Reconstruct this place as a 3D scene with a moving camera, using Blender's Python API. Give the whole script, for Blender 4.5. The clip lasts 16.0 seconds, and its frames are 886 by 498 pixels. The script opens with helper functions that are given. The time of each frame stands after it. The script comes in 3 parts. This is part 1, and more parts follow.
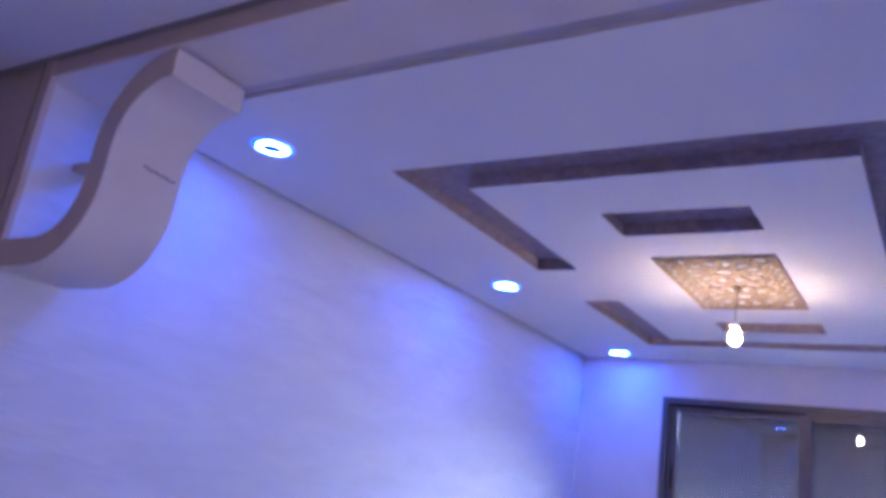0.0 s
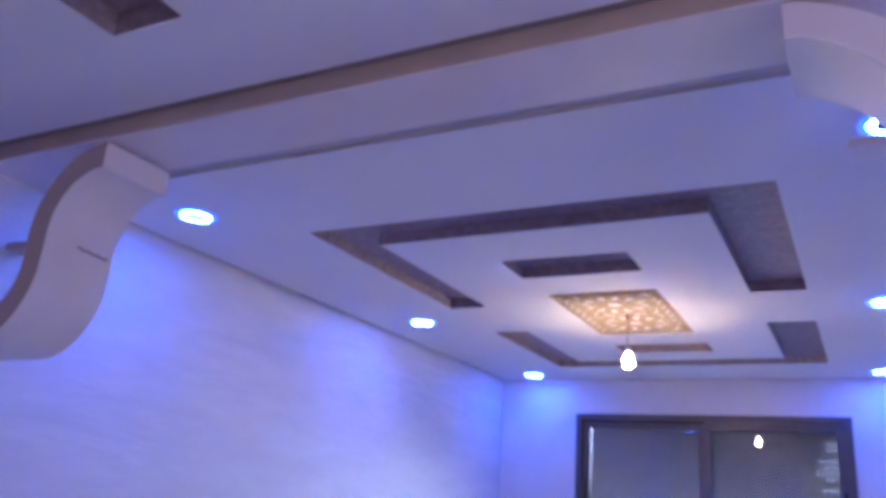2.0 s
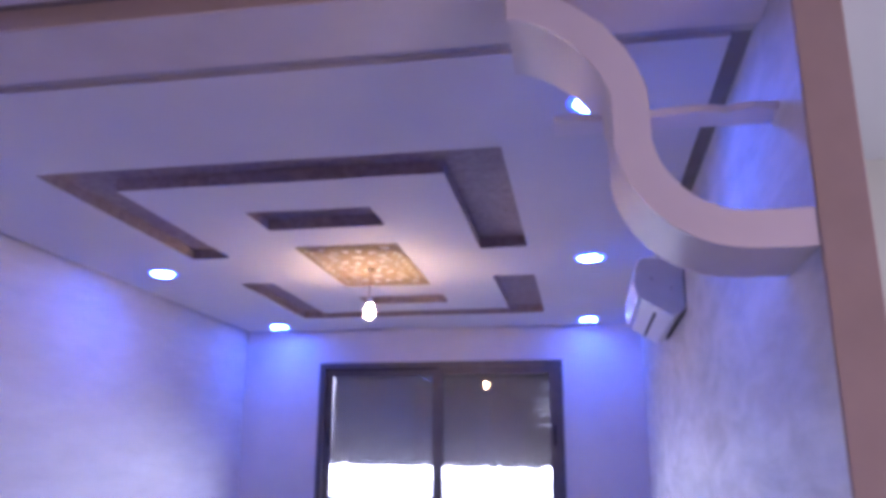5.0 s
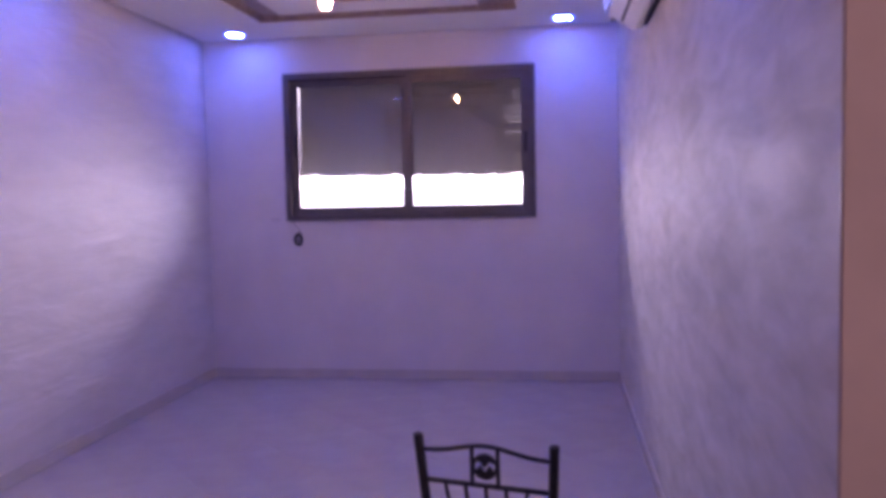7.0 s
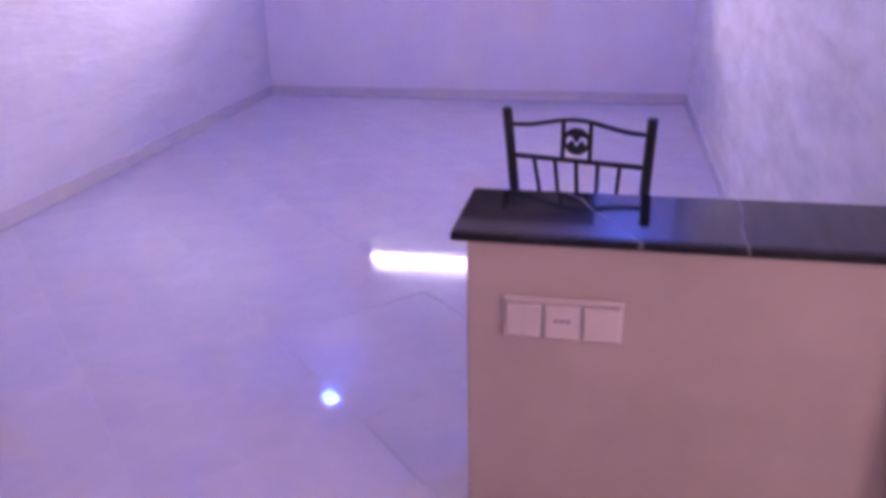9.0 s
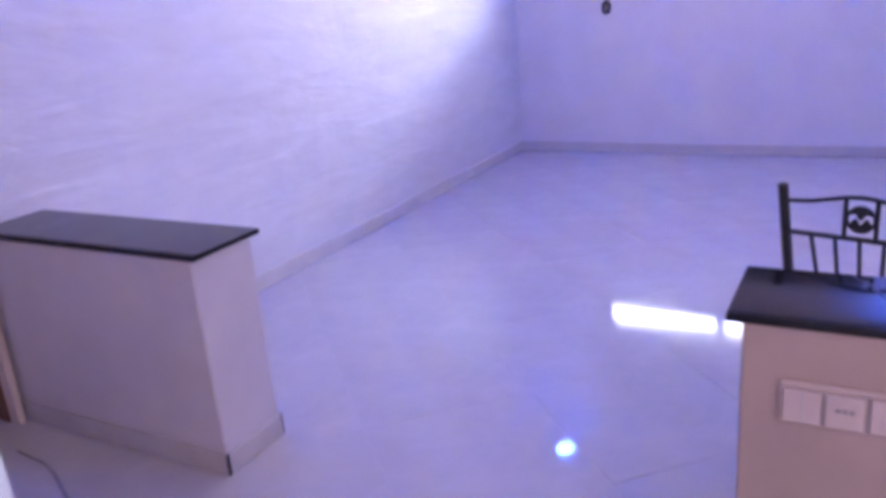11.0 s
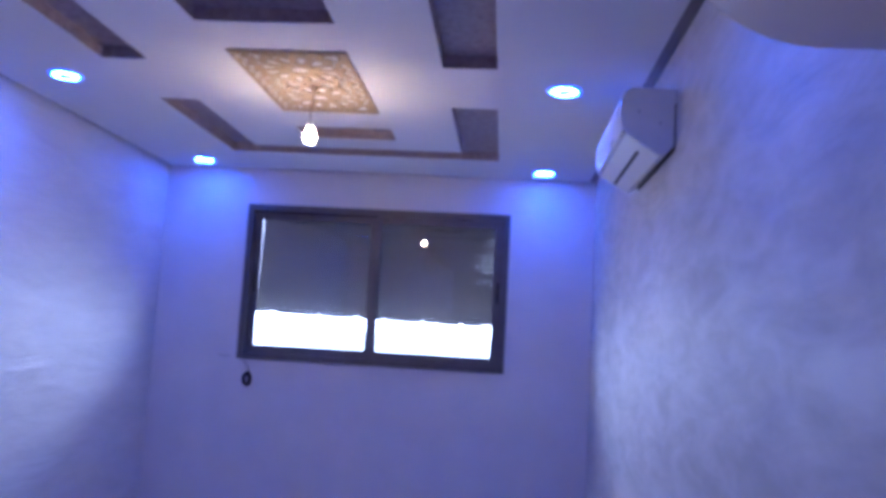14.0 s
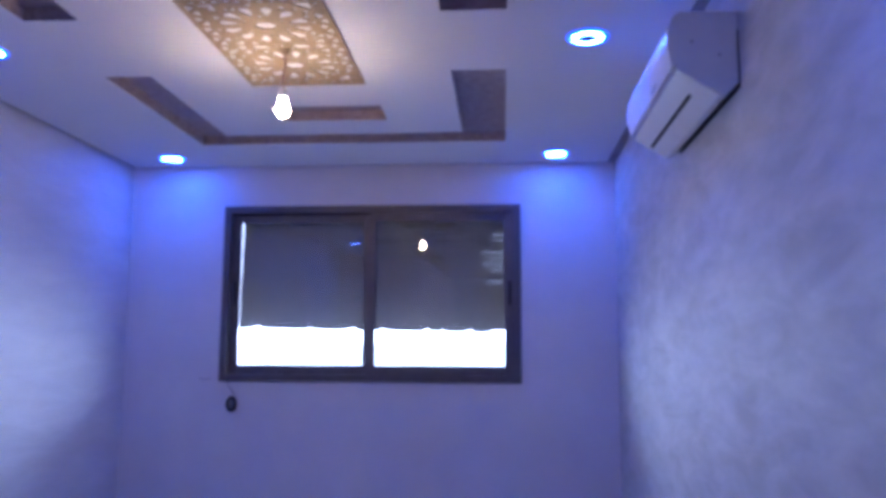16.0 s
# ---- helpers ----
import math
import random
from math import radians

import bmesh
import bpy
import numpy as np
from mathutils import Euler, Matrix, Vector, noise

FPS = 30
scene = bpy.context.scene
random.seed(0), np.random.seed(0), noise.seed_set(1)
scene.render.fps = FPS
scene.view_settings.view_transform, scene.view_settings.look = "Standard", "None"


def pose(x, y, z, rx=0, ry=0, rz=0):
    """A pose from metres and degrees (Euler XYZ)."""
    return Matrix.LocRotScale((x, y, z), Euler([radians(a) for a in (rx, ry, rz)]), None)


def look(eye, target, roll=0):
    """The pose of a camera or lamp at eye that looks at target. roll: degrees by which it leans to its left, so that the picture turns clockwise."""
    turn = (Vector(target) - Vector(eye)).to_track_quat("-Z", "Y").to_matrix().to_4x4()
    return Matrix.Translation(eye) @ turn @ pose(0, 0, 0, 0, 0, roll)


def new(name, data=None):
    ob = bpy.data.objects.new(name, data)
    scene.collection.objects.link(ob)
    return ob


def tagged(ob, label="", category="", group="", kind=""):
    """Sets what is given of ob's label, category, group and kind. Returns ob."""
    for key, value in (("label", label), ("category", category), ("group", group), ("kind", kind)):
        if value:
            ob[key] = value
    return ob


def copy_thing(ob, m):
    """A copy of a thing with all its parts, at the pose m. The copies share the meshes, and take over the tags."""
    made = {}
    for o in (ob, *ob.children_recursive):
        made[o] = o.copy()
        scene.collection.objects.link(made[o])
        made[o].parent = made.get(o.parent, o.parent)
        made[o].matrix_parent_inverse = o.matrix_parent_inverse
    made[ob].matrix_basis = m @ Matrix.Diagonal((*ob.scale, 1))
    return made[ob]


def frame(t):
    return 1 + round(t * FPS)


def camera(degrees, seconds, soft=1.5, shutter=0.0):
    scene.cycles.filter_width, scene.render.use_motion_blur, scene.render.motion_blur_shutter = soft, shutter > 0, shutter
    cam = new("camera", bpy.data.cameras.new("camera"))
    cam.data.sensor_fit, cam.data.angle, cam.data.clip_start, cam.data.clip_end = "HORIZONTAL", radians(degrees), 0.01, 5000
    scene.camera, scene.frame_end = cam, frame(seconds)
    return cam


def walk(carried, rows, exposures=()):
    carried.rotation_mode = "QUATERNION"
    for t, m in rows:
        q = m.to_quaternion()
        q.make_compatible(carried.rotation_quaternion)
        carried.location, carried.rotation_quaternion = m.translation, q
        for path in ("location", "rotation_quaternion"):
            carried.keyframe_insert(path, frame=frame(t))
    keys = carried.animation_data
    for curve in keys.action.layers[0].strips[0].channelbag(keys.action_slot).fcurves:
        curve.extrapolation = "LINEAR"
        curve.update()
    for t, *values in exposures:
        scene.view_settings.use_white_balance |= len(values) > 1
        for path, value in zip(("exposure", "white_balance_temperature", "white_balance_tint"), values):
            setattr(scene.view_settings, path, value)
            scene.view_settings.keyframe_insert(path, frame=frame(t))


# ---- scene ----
cam = camera(58.2, 16.0, soft=4.4)
PATH = [
    (0, (0.91, -0.121, 1.633), (-0.163, 1.474, 2.184), 8.3),
    (0.5, (1.052, -0.223, 1.639), (0.024, 1.395, 2.206), 8.7),
    (1, (1.153, -0.272, 1.644), (0.174, 1.371, 2.231), 7.4),
    (1.5, (1.185, -0.317, 1.681), (0.256, 1.349, 2.282), 4.9),
    (2, (1.137, -0.399, 1.685), (0.226, 1.274, 2.296), 4.2),
    (2.5, (1.077, -0.474, 1.679), (0.172, 1.198, 2.3), 4.1),
    (3, (0.998, -0.552, 1.666), (0.008, 1.078, 2.268), 4.6),
    (3.5, (0.976, -0.606, 1.656), (-0.098, 0.987, 2.214), 5.3),
    (4, (1.041, -0.566, 1.675), (0.251, 1.178, 2.253), 3.4),
    (4.2, (1.082, -0.546, 1.685), (0.463, 1.261, 2.276), 2.5),
    (6.3, (1.224, -0.36, 1.482), (0.981, 1.618, 1.661), -0.9),
    (6.5, (1.22, -0.33, 1.46), (0.961, 1.651, 1.549), -0.9),
    (7, (1.198, -0.264, 1.46), (0.914, 1.712, 1.33), -1.2),
    (7.5, (1.183, -0.245, 1.415), (0.89, 1.715, 1.147), -1.5),
    (8, (1.154, -0.236, 1.361), (0.857, 1.684, 0.884), -1.7),
    (8.5, (1.118, -0.213, 1.292), (0.808, 1.651, 0.636), -1.8),
    (8.7, (1.101, -0.218, 1.278), (0.774, 1.614, 0.545), -1.6),
    (10.8, (1.006, -0.358, 1.341), (0.111, 1.281, 0.624), -4.4),
    (11, (1.023, -0.333, 1.371), (0.093, 1.326, 0.753), -4.7),
    (11.2, (1.026, -0.331, 1.415), (0.091, 1.355, 0.884), -4.6),
    (11.5, (1.039, -0.309, 1.452), (0.108, 1.425, 1.096), -3.0),
    (12, (1.106, -0.27, 1.511), (0.154, 1.478, 1.311), -0.4),
    (12.5, (1.095, -0.177, 1.51), (0.267, 1.641, 1.43), 1.1),
    (13, (1.133, -0.209, 1.513), (0.541, 1.7, 1.571), 2.4),
    (13.5, (1.121, -0.143, 1.515), (0.679, 1.804, 1.638), 3.4),
    (14, (1.019, 0.03, 1.538), (0.86, 2.012, 1.757), 3.3),
    (14.5, (0.914, 0.204, 1.564), (0.957, 2.183, 1.854), 2.5),
    (15, (0.897, 0.394, 1.558), (0.944, 2.362, 1.909), 2.2),
    (15.5, (0.933, 0.549, 1.549), (0.859, 2.512, 1.922), 1.5),
    (16, (0.917, 0.712, 1.501), (0.769, 2.69, 1.754), 0.3),
]
EXPOSURES = [
    (0.0, -0.28, 4650, 26),
    (4.2, -0.28, 4780, 28),
    (6.3, -0.60, 6200, 51),
    (8.0, -0.55, 6400, 54),
    (8.5, 0.20, 6450, 61),
    (8.7, 0.42, 6300, 58),
    (10.8, 0.64, 5450, 31),
    (11.5, 0.18, 5120, 25),
    (12.0, -0.36, 4870, 25),
    (12.5, -0.50, 4780, 23),
    (14.0, -0.68, 4530, 23),
    (16.0, -0.84, 4580, 21),
]
W_WINDOW, W_SIDE, W_HALL, W_PASSAGE = 200.0, 9.0, 32.0, 14.0
LED_COLOR, LED_STRENGTH, BULB_STRENGTH = (0.090, 0.200, 1.0), 415.0, 650.0
walk(cam, [(t, look(eye, target, roll)) for t, eye, target, roll in PATH], EXPOSURES)

# ---- world and large lights ----
world = bpy.data.worlds.new("sky")
scene.world = world
world.use_nodes = True
sky = world.node_tree.nodes.new("ShaderNodeTexSky")
sky.sky_type = "NISHITA"
sky.sun_disc = False
sky.sun_elevation = radians(48)
sky.sun_rotation = radians(150)
world.node_tree.links.new(sky.outputs[0], world.node_tree.nodes["Background"].inputs[0])
world.node_tree.nodes["Background"].inputs[1].default_value = 0.15


def area_lamp(name, eye, target, size_x, size_y, watts, color):
    data = bpy.data.lights.new(name, "AREA")
    data.shape, data.size, data.size_y = "RECTANGLE", size_x, size_y
    data.energy, data.color = watts, color
    ob = new(name, data)
    ob.matrix_world = look(eye, target)
    return ob


# sky outside the open strip under the roller shutter, daylight in the doorway's room and in assumed, unseen openings
# behind
area_lamp("daylight_window", (0.03, 6.46, 1.62), (0.03, 5.0, 1.62), 7.0, 0.16, W_WINDOW, (0.98, 0.98, 0.96))
area_lamp("daylight_side_room", (-3.44, 2.2, 1.6), (-1.6, 1.0, 0.9), 1.0, 1.1, W_SIDE, (1.0, 0.93, 0.80))
# added pink fill that brightens the partition and the faces toward the hall
area_lamp("hall_fill", (3.46, -0.5, 1.65), (-0.6, 0.1, 1.8), 1.1, 1.2, W_HALL, (1.0, 0.70, 0.66))
area_lamp("daylight_passage", (3.46, 1.6, 1.6), (2.4, 1.6, 1.5), 0.9, 1.1, W_PASSAGE, (0.96, 1.0, 0.90))


# ---- materials ----
def material(name, color, rough=0.5, metal=0.0, spec=0.5):
    m = bpy.data.materials.new(name)
    m.use_nodes = True
    b = m.node_tree.nodes["Principled BSDF"]
    b.inputs["Base Color"].default_value = (*color, 1)
    b.inputs["Roughness"].default_value = rough
    b.inputs["Metallic"].default_value = metal
    b.inputs["Specular IOR Level"].default_value = spec
    return m


def node(m, kind, **values):
    n = m.node_tree.nodes.new(kind)
    for key, value in values.items():
        n.inputs[key].default_value = value
    return n


def link(m, a, b):
    m.node_tree.links.new(a, b)


def bsdf(m):
    return m.node_tree.nodes["Principled BSDF"]


def coords(m, stretch=(1, 1, 1), turn=(0, 0, 0)):
    tex = node(m, "ShaderNodeTexCoord")
    turned = node(m, "ShaderNodeMapping")
    turned.inputs["Rotation"].default_value = [radians(a) for a in turn]
    mapping = node(m, "ShaderNodeMapping")
    mapping.inputs["Scale"].default_value = stretch
    link(m, tex.outputs["Object"], turned.inputs["Vector"])
    link(m, turned.outputs["Vector"], mapping.inputs["Vector"])
    return mapping.outputs["Vector"]


def noise_tex(m, vec, scale, detail=4.0, rough=0.55, warp=0.0):
    n = node(m, "ShaderNodeTexNoise", Scale=scale, Detail=detail, Roughness=rough, Distortion=warp)
    link(m, vec, n.inputs["Vector"])
    return n.outputs["Fac"]


def ramp(m, fac, a, b, lo=0.3, hi=0.7):
    r = node(m, "ShaderNodeValToRGB")
    r.color_ramp.elements[0].position, r.color_ramp.elements[1].position = lo, hi
    r.color_ramp.elements[0].color = (*a, 1) if len(a) == 3 else (a[0], a[0], a[0], 1)
    r.color_ramp.elements[1].color = (*b, 1) if len(b) == 3 else (b[0], b[0], b[0], 1)
    link(m, fac, r.inputs["Fac"])
    return r.outputs["Color"]


def bump(m, fac, strength, distance, previous=None):
    b = node(m, "ShaderNodeBump", Strength=strength, Distance=distance)
    link(m, fac, b.inputs["Height"])
    if previous is not None:
        link(m, previous, b.inputs["Normal"])
    return b.outputs["Normal"]


def painted(name, dark, light, rough, scale=3.0, grain=180.0, relief=0.08):
    """Plain wall paint: faint cloudy unevenness and a fine roller grain."""
    m = material(name, light, rough)
    vec = coords(m)
    link(m, ramp(m, noise_tex(m, vec, scale, 5), dark, light), bsdf(m).inputs["Base Color"])
    n = bump(m, noise_tex(m, vec, grain, 2), relief, 0.002)
    link(m, bump(m, noise_tex(m, vec, 9.0, 3), 0.05, 0.01, n), bsdf(m).inputs["Normal"])
    return m


def pearl(name, dark, light, turn, stroke, relief, stretch=3.0, warp=1.6, gloss=0.5, metal=0.16, fleck=3.1, along=0.5, rough=(0.50, 0.36), edge=(0.36, 0.62), patchy=False, depth=0.012):
    """Trowelled pearl plaster: overlapping satin strokes that catch the light."""
    m = material(name, light, 0.5, 0.1, gloss)
    strokes = noise_tex(m, coords(m, (1.0, along, stretch), turn), stroke, 4 if patchy else 6, 0.55, warp)
    fine = noise_tex(m, coords(m, (1.0, along, stretch * 0.7), turn), stroke * fleck, 3 if patchy else 6, 0.6, warp * 0.7)
    broad = noise_tex(m, coords(m), 0.9, 3)
    mix = node(m, "ShaderNodeMix")
    mix.data_type = "FLOAT"
    mix.inputs[0].default_value = 0.40
    link(m, strokes, mix.inputs[2])
    link(m, fine, mix.inputs[3])
    both = mix.outputs[0]
    link(m, ramp(m, both, dark, light, *edge), bsdf(m).inputs["Base Color"])
    link(m, ramp(m, both, rough[:1], rough[1:], 0.35, 0.66), bsdf(m).inputs["Roughness"])
    link(m, ramp(m, broad, (metal * 0.25,), (metal,)), bsdf(m).inputs["Metallic"])
    height = strokes
    if patchy:
        # worked-over patches of ridges between smoother areas
        where = ramp(m, noise_tex(m, coords(m), 0.8, 3, 0.5, 0.6), (0.25,), (1.0,), 0.40, 0.60)
        times = node(m, "ShaderNodeMath")
        times.operation = "MULTIPLY"
        link(m, strokes, times.inputs[0])
        link(m, where, times.inputs[1])
        height = times.outputs[0]
    n = bump(m, height, relief, depth)
    link(m, bump(m, fine, relief * (0.5 if patchy else 0.55), 0.004, n), bsdf(m).inputs["Normal"])
    return m


M_PEARL = pearl("pearl_plaster", (0.62, 0.61, 0.63), (0.71, 0.70, 0.72), (0, 0, 0), 2.0, 0.80, 3.6, 0.6, 0.4, 0.09, 2.6, 0.75, (0.54, 0.44), (0.34, 0.66), True, 0.022)
M_PEARL_RIGHT = pearl("pearl_plaster_swirled", (0.49, 0.49, 0.50), (0.65, 0.64, 0.66), (0, 0, 0), 7.0, 0.75, 1.15, 0.8, 0.25, 0.05, 2.2, 0.30, (0.64, 0.52), (0.36, 0.64), True, 0.015)
# lighter and pinker than the other plaster: warm hall light in the colour
M_PEARL_LIT = pearl("pearl_plaster_hall_lit", (0.80, 0.66, 0.72), (0.88, 0.74, 0.80), (25, 0, 0), 4.0, 0.15, 2.0, 1.4, 0.5, 0.10, 3.0)
M_WALL = painted("white_wall_paint", (0.70, 0.68, 0.70), (0.77, 0.75, 0.77), 0.42)
M_CEIL = painted("ceiling_paint", (0.76, 0.75, 0.76), (0.80, 0.79, 0.80), 0.85, 1.5)
# beige paint with the warm light of the hall mixed into it
M_BEIGE_WARM = painted("beige_paint_warm_lit", (0.40, 0.32, 0.28), (0.47, 0.375, 0.33), 0.55, 4.0)
# white wall greyed in its colour for the dim light there
M_LILAC = painted("dimmed_white_paint", (0.50, 0.46, 0.46), (0.56, 0.52, 0.52), 0.55, 4.0)
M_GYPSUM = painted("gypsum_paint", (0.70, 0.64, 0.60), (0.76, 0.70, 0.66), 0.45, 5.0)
# white brightened for the hall light on the east corbel
M_WHITE_LIT = painted("white_hall_lit", (0.80, 0.76, 0.79), (0.86, 0.82, 0.85), 0.45)
# sand beige that carries part of the warm hall light in its colour
M_SAND_WARM = painted("sand_beige_warm_tone", (0.50, 0.41, 0.34), (0.57, 0.47, 0.39), 0.5, 5.0)
M_CREAM = painted("cream_wall_paint", (0.74, 0.72, 0.62), (0.80, 0.78, 0.68), 0.6)


def taupe():
    m = material("taupe_textured_plaster", (0.3, 0.25, 0.22), 0.65, 0.0)
    vec = coords(m)
    link(m, ramp(m, noise_tex(m, vec, 26, 7, 0.7, 0.6), (0.245, 0.195, 0.21), (0.43, 0.355, 0.375), 0.32, 0.68), bsdf(m).inputs["Base Color"])
    n = bump(m, noise_tex(m, vec, 34, 6, 0.65, 0.8), 0.7, 0.006)
    link(m, bump(m, noise_tex(m, vec, 6, 3), 0.3, 0.01, n), bsdf(m).inputs["Normal"])
    return m


M_TAUPE = taupe()
# greys that hold the shade of the shallow ceiling joints
M_JOINT = painted("grey_joint_shade", (0.50, 0.47, 0.47), (0.58, 0.55, 0.55), 0.6)
M_JOINT_SHADE = painted("dark_joint_shade", (0.23, 0.21, 0.21), (0.30, 0.28, 0.28), 0.7)


def tile():
    m = material("polished_porcelain", (0.6, 0.58, 0.58), 0.12, 0.0, 0.42)
    info = node(m, "ShaderNodeObjectInfo")
    vec = coords(m)
    cloud = ramp(m, noise_tex(m, vec, 5.0, 6, 0.6, 0.9), (0.455, 0.43, 0.43), (0.51, 0.485, 0.48))
    tone = node(m, "ShaderNodeMapRange")
    tone.inputs["To Min"].default_value, tone.inputs["To Max"].default_value = 0.985, 1.012
    link(m, info.outputs["Random"], tone.inputs["Value"])
    hsv = node(m, "ShaderNodeHueSaturation")
    link(m, cloud, hsv.inputs["Color"])
    link(m, tone.outputs[0], hsv.inputs["Value"])
    link(m, hsv.outputs[0], bsdf(m).inputs["Base Color"])
    link(m, ramp(m, noise_tex(m, vec, 2.0, 5), (0.035,), (0.085,)), bsdf(m).inputs["Roughness"])
    link(m, bump(m, noise_tex(m, vec, 3.0, 2), 0.05, 0.01), bsdf(m).inputs["Normal"])
    return m


M_TILE = tile()
M_GROUT = painted("pale_grout", (0.50, 0.48, 0.47), (0.56, 0.54, 0.53), 0.4, 20)
M_SKIRT_HALL = painted("grey_porcelain_skirting", (0.42, 0.39, 0.38), (0.49, 0.46, 0.44), 0.25, 6, 120, 0.03)
M_SKIRT = painted("porcelain_skirting", (0.57, 0.54, 0.53), (0.63, 0.60, 0.58), 0.25, 6, 120, 0.03)


def marble(name, veins):
    """Polished black marble; a vein runs from one place on the front edge to one on the back edge."""
    m = material(name, (0.02, 0.02, 0.022), 0.08, 0.0, 0.34)
    vec = coords(m)
    tex = node(m, "ShaderNodeSeparateXYZ")
    link(m, vec, tex.inputs[0])
    wob = noise_tex(m, vec, 12.0, 3, 0.5)
    fade = ramp(m, noise_tex(m, vec, 9.0, 3), (0.25,), (1.0,), 0.35, 0.6)

    def calc(op, a, b):
        c = node(m, "ShaderNodeMath")
        c.operation = op
        for k, v in enumerate((a, b)):
            if isinstance(v, float):
                c.inputs[k].default_value = v
            else:
                link(m, v, c.inputs[k])
        return c.outputs[0]
    shift = calc("MULTIPLY", calc("SUBTRACT", wob, 0.5), 0.034)
    x = calc("ADD", tex.outputs["X"], shift)
    total = None
    for front, back, width, strength in veins:
        slope = (back - front) / 0.284
        line = calc("ADD", calc("MULTIPLY", tex.outputs["Y"], slope), (front + back) / 2)
        away = calc("ABSOLUTE", calc("SUBTRACT", x, line), 0.0)
        near = calc("MULTIPLY", calc("SUBTRACT", 1.0, calc("MINIMUM", calc("DIVIDE", away, width), 1.0)), strength)
        total = near if total is None else calc("MAXIMUM", total, near)
    cloud = ramp(m, noise_tex(m, vec, 7.0, 6, 0.6), (0.006, 0.007, 0.010), (0.018, 0.018, 0.023))
    mix = node(m, "ShaderNodeMix")
    mix.data_type = "RGBA"
    link(m, calc("MULTIPLY", total, fade), mix.inputs[0])
    link(m, cloud, mix.inputs[6])
    mix.inputs[7].default_value = (0.25, 0.24, 0.26, 1)
    link(m, mix.outputs[2], bsdf(m).inputs["Base Color"])
    link(m, ramp(m, noise_tex(m, vec, 4.0, 4), (0.035,), (0.09,)), bsdf(m).inputs["Roughness"])
    return m


M_MARBLE = marble("black_veined_marble", ((-0.092, -0.239, 0.0045, 0.9), (0.099, 0.114, 0.0040, 0.9), (0.379, 0.406, 0.0045, 1.0), (0.352, 0.392, 0.003, 0.6)))
M_MARBLE_FAINT = marble("black_faintly_veined_marble", ((0.20, 0.02, 0.004, 0.35), (-0.28, -0.17, 0.004, 0.3)))


def brushed(name, dark, light, rough, metal):
    m = material(name, light, rough, metal)
    vec = coords(m)
    link(m, ramp(m, noise_tex(m, vec, 12.0, 5), dark, light), bsdf(m).inputs["Base Color"])
    link(m, bump(m, noise_tex(m, vec, 300.0, 2), 0.05, 0.001), bsdf(m).inputs["Normal"])
    return m


M_ALU = brushed("taupe_aluminium", (0.105, 0.095, 0.100), (0.135, 0.122, 0.127), 0.42, 0.35)
M_SHUTTER = brushed("grey_shutter", (0.15, 0.145, 0.13), (0.19, 0.182, 0.165), 0.5, 0.0)
M_BLACK = brushed("black_powder_coat", (0.008, 0.008, 0.010), (0.016, 0.015, 0.018), 0.38, 0.3)
M_RUBBER = brushed("black_plastic", (0.010, 0.010, 0.012), (0.02, 0.02, 0.022), 0.5, 0.0)
# black for shade in gaps and slots, and for cut skirting edges
M_GAP = material("black_edge_gap_shade", (0.012, 0.011, 0.012), 0.8)
M_ACWHITE = brushed("white_plastic", (0.74, 0.74, 0.74), (0.80, 0.80, 0.80), 0.28, 0.0)
M_ACGREY = brushed("grey_plastic", (0.45, 0.45, 0.46), (0.52, 0.52, 0.53), 0.35, 0.0)
M_LENS = brushed("dark_lens", (0.07, 0.08, 0.10), (0.11, 0.12, 0.14), 0.25, 0.0)
M_CHROME = brushed("polished_trim", (0.75, 0.75, 0.76), (0.85, 0.85, 0.86), 0.12, 1.0)
M_SOCKET = brushed("socket_plastic", (0.56, 0.475, 0.45), (0.62, 0.53, 0.50), 0.35, 0.0)
M_CABLE = brushed("grey_cable_sheath", (0.26, 0.24, 0.25), (0.33, 0.31, 0.32), 0.55, 0.0)


def wood():
    m = material("brown_stained_wood", (0.14, 0.05, 0.025), 0.4)
    vec = coords(m, (22, 22, 1.2))
    link(m, ramp(m, noise_tex(m, vec, 2.0, 6, 0.6, 1.2), (0.07, 0.024, 0.012), (0.20, 0.075, 0.036)), bsdf(m).inputs["Base Color"])
    link(m, bump(m, noise_tex(m, vec, 3.0, 4), 0.15, 0.003), bsdf(m).inputs["Normal"])
    return m


M_WOOD = wood()


def fretwood():
    m = material("honey_mdf", (0.45, 0.32, 0.20), 0.85, 0.0, 0.2)
    vec = coords(m)
    link(m, ramp(m, noise_tex(m, vec, 18, 5), (0.30, 0.232, 0.145), (0.38, 0.298, 0.192)), bsdf(m).inputs["Base Color"])
    return m


M_FRET = fretwood()


def glass():
    m = material("window_glass", (1, 1, 1), 0.0)
    b = bsdf(m)
    b.inputs["Transmission Weight"].default_value = 1.0
    b.inputs["IOR"].default_value = 1.62
    b.inputs["Base Color"].default_value = (0.94, 0.96, 0.95, 1)
    return m


M_GLASS = glass()


def glowing(name, color, strength):
    m = material(name, (0.8, 0.8, 0.8), 0.4)
    bsdf(m).inputs["Emission Color"].default_value = (*color, 1)
    bsdf(m).inputs["Emission Strength"].default_value = strength
    return m


M_LED = glowing("blue_led_ring", LED_COLOR, LED_STRENGTH)
# glow on the plain trim stands for the halo round the ring
M_HALO = glowing("blue_halo_glow", (0.012, 0.085, 1.0), 3.2)
M_BULB = glowing("lit_bulb_glass", (1.0, 0.62, 0.26), BULB_STRENGTH)
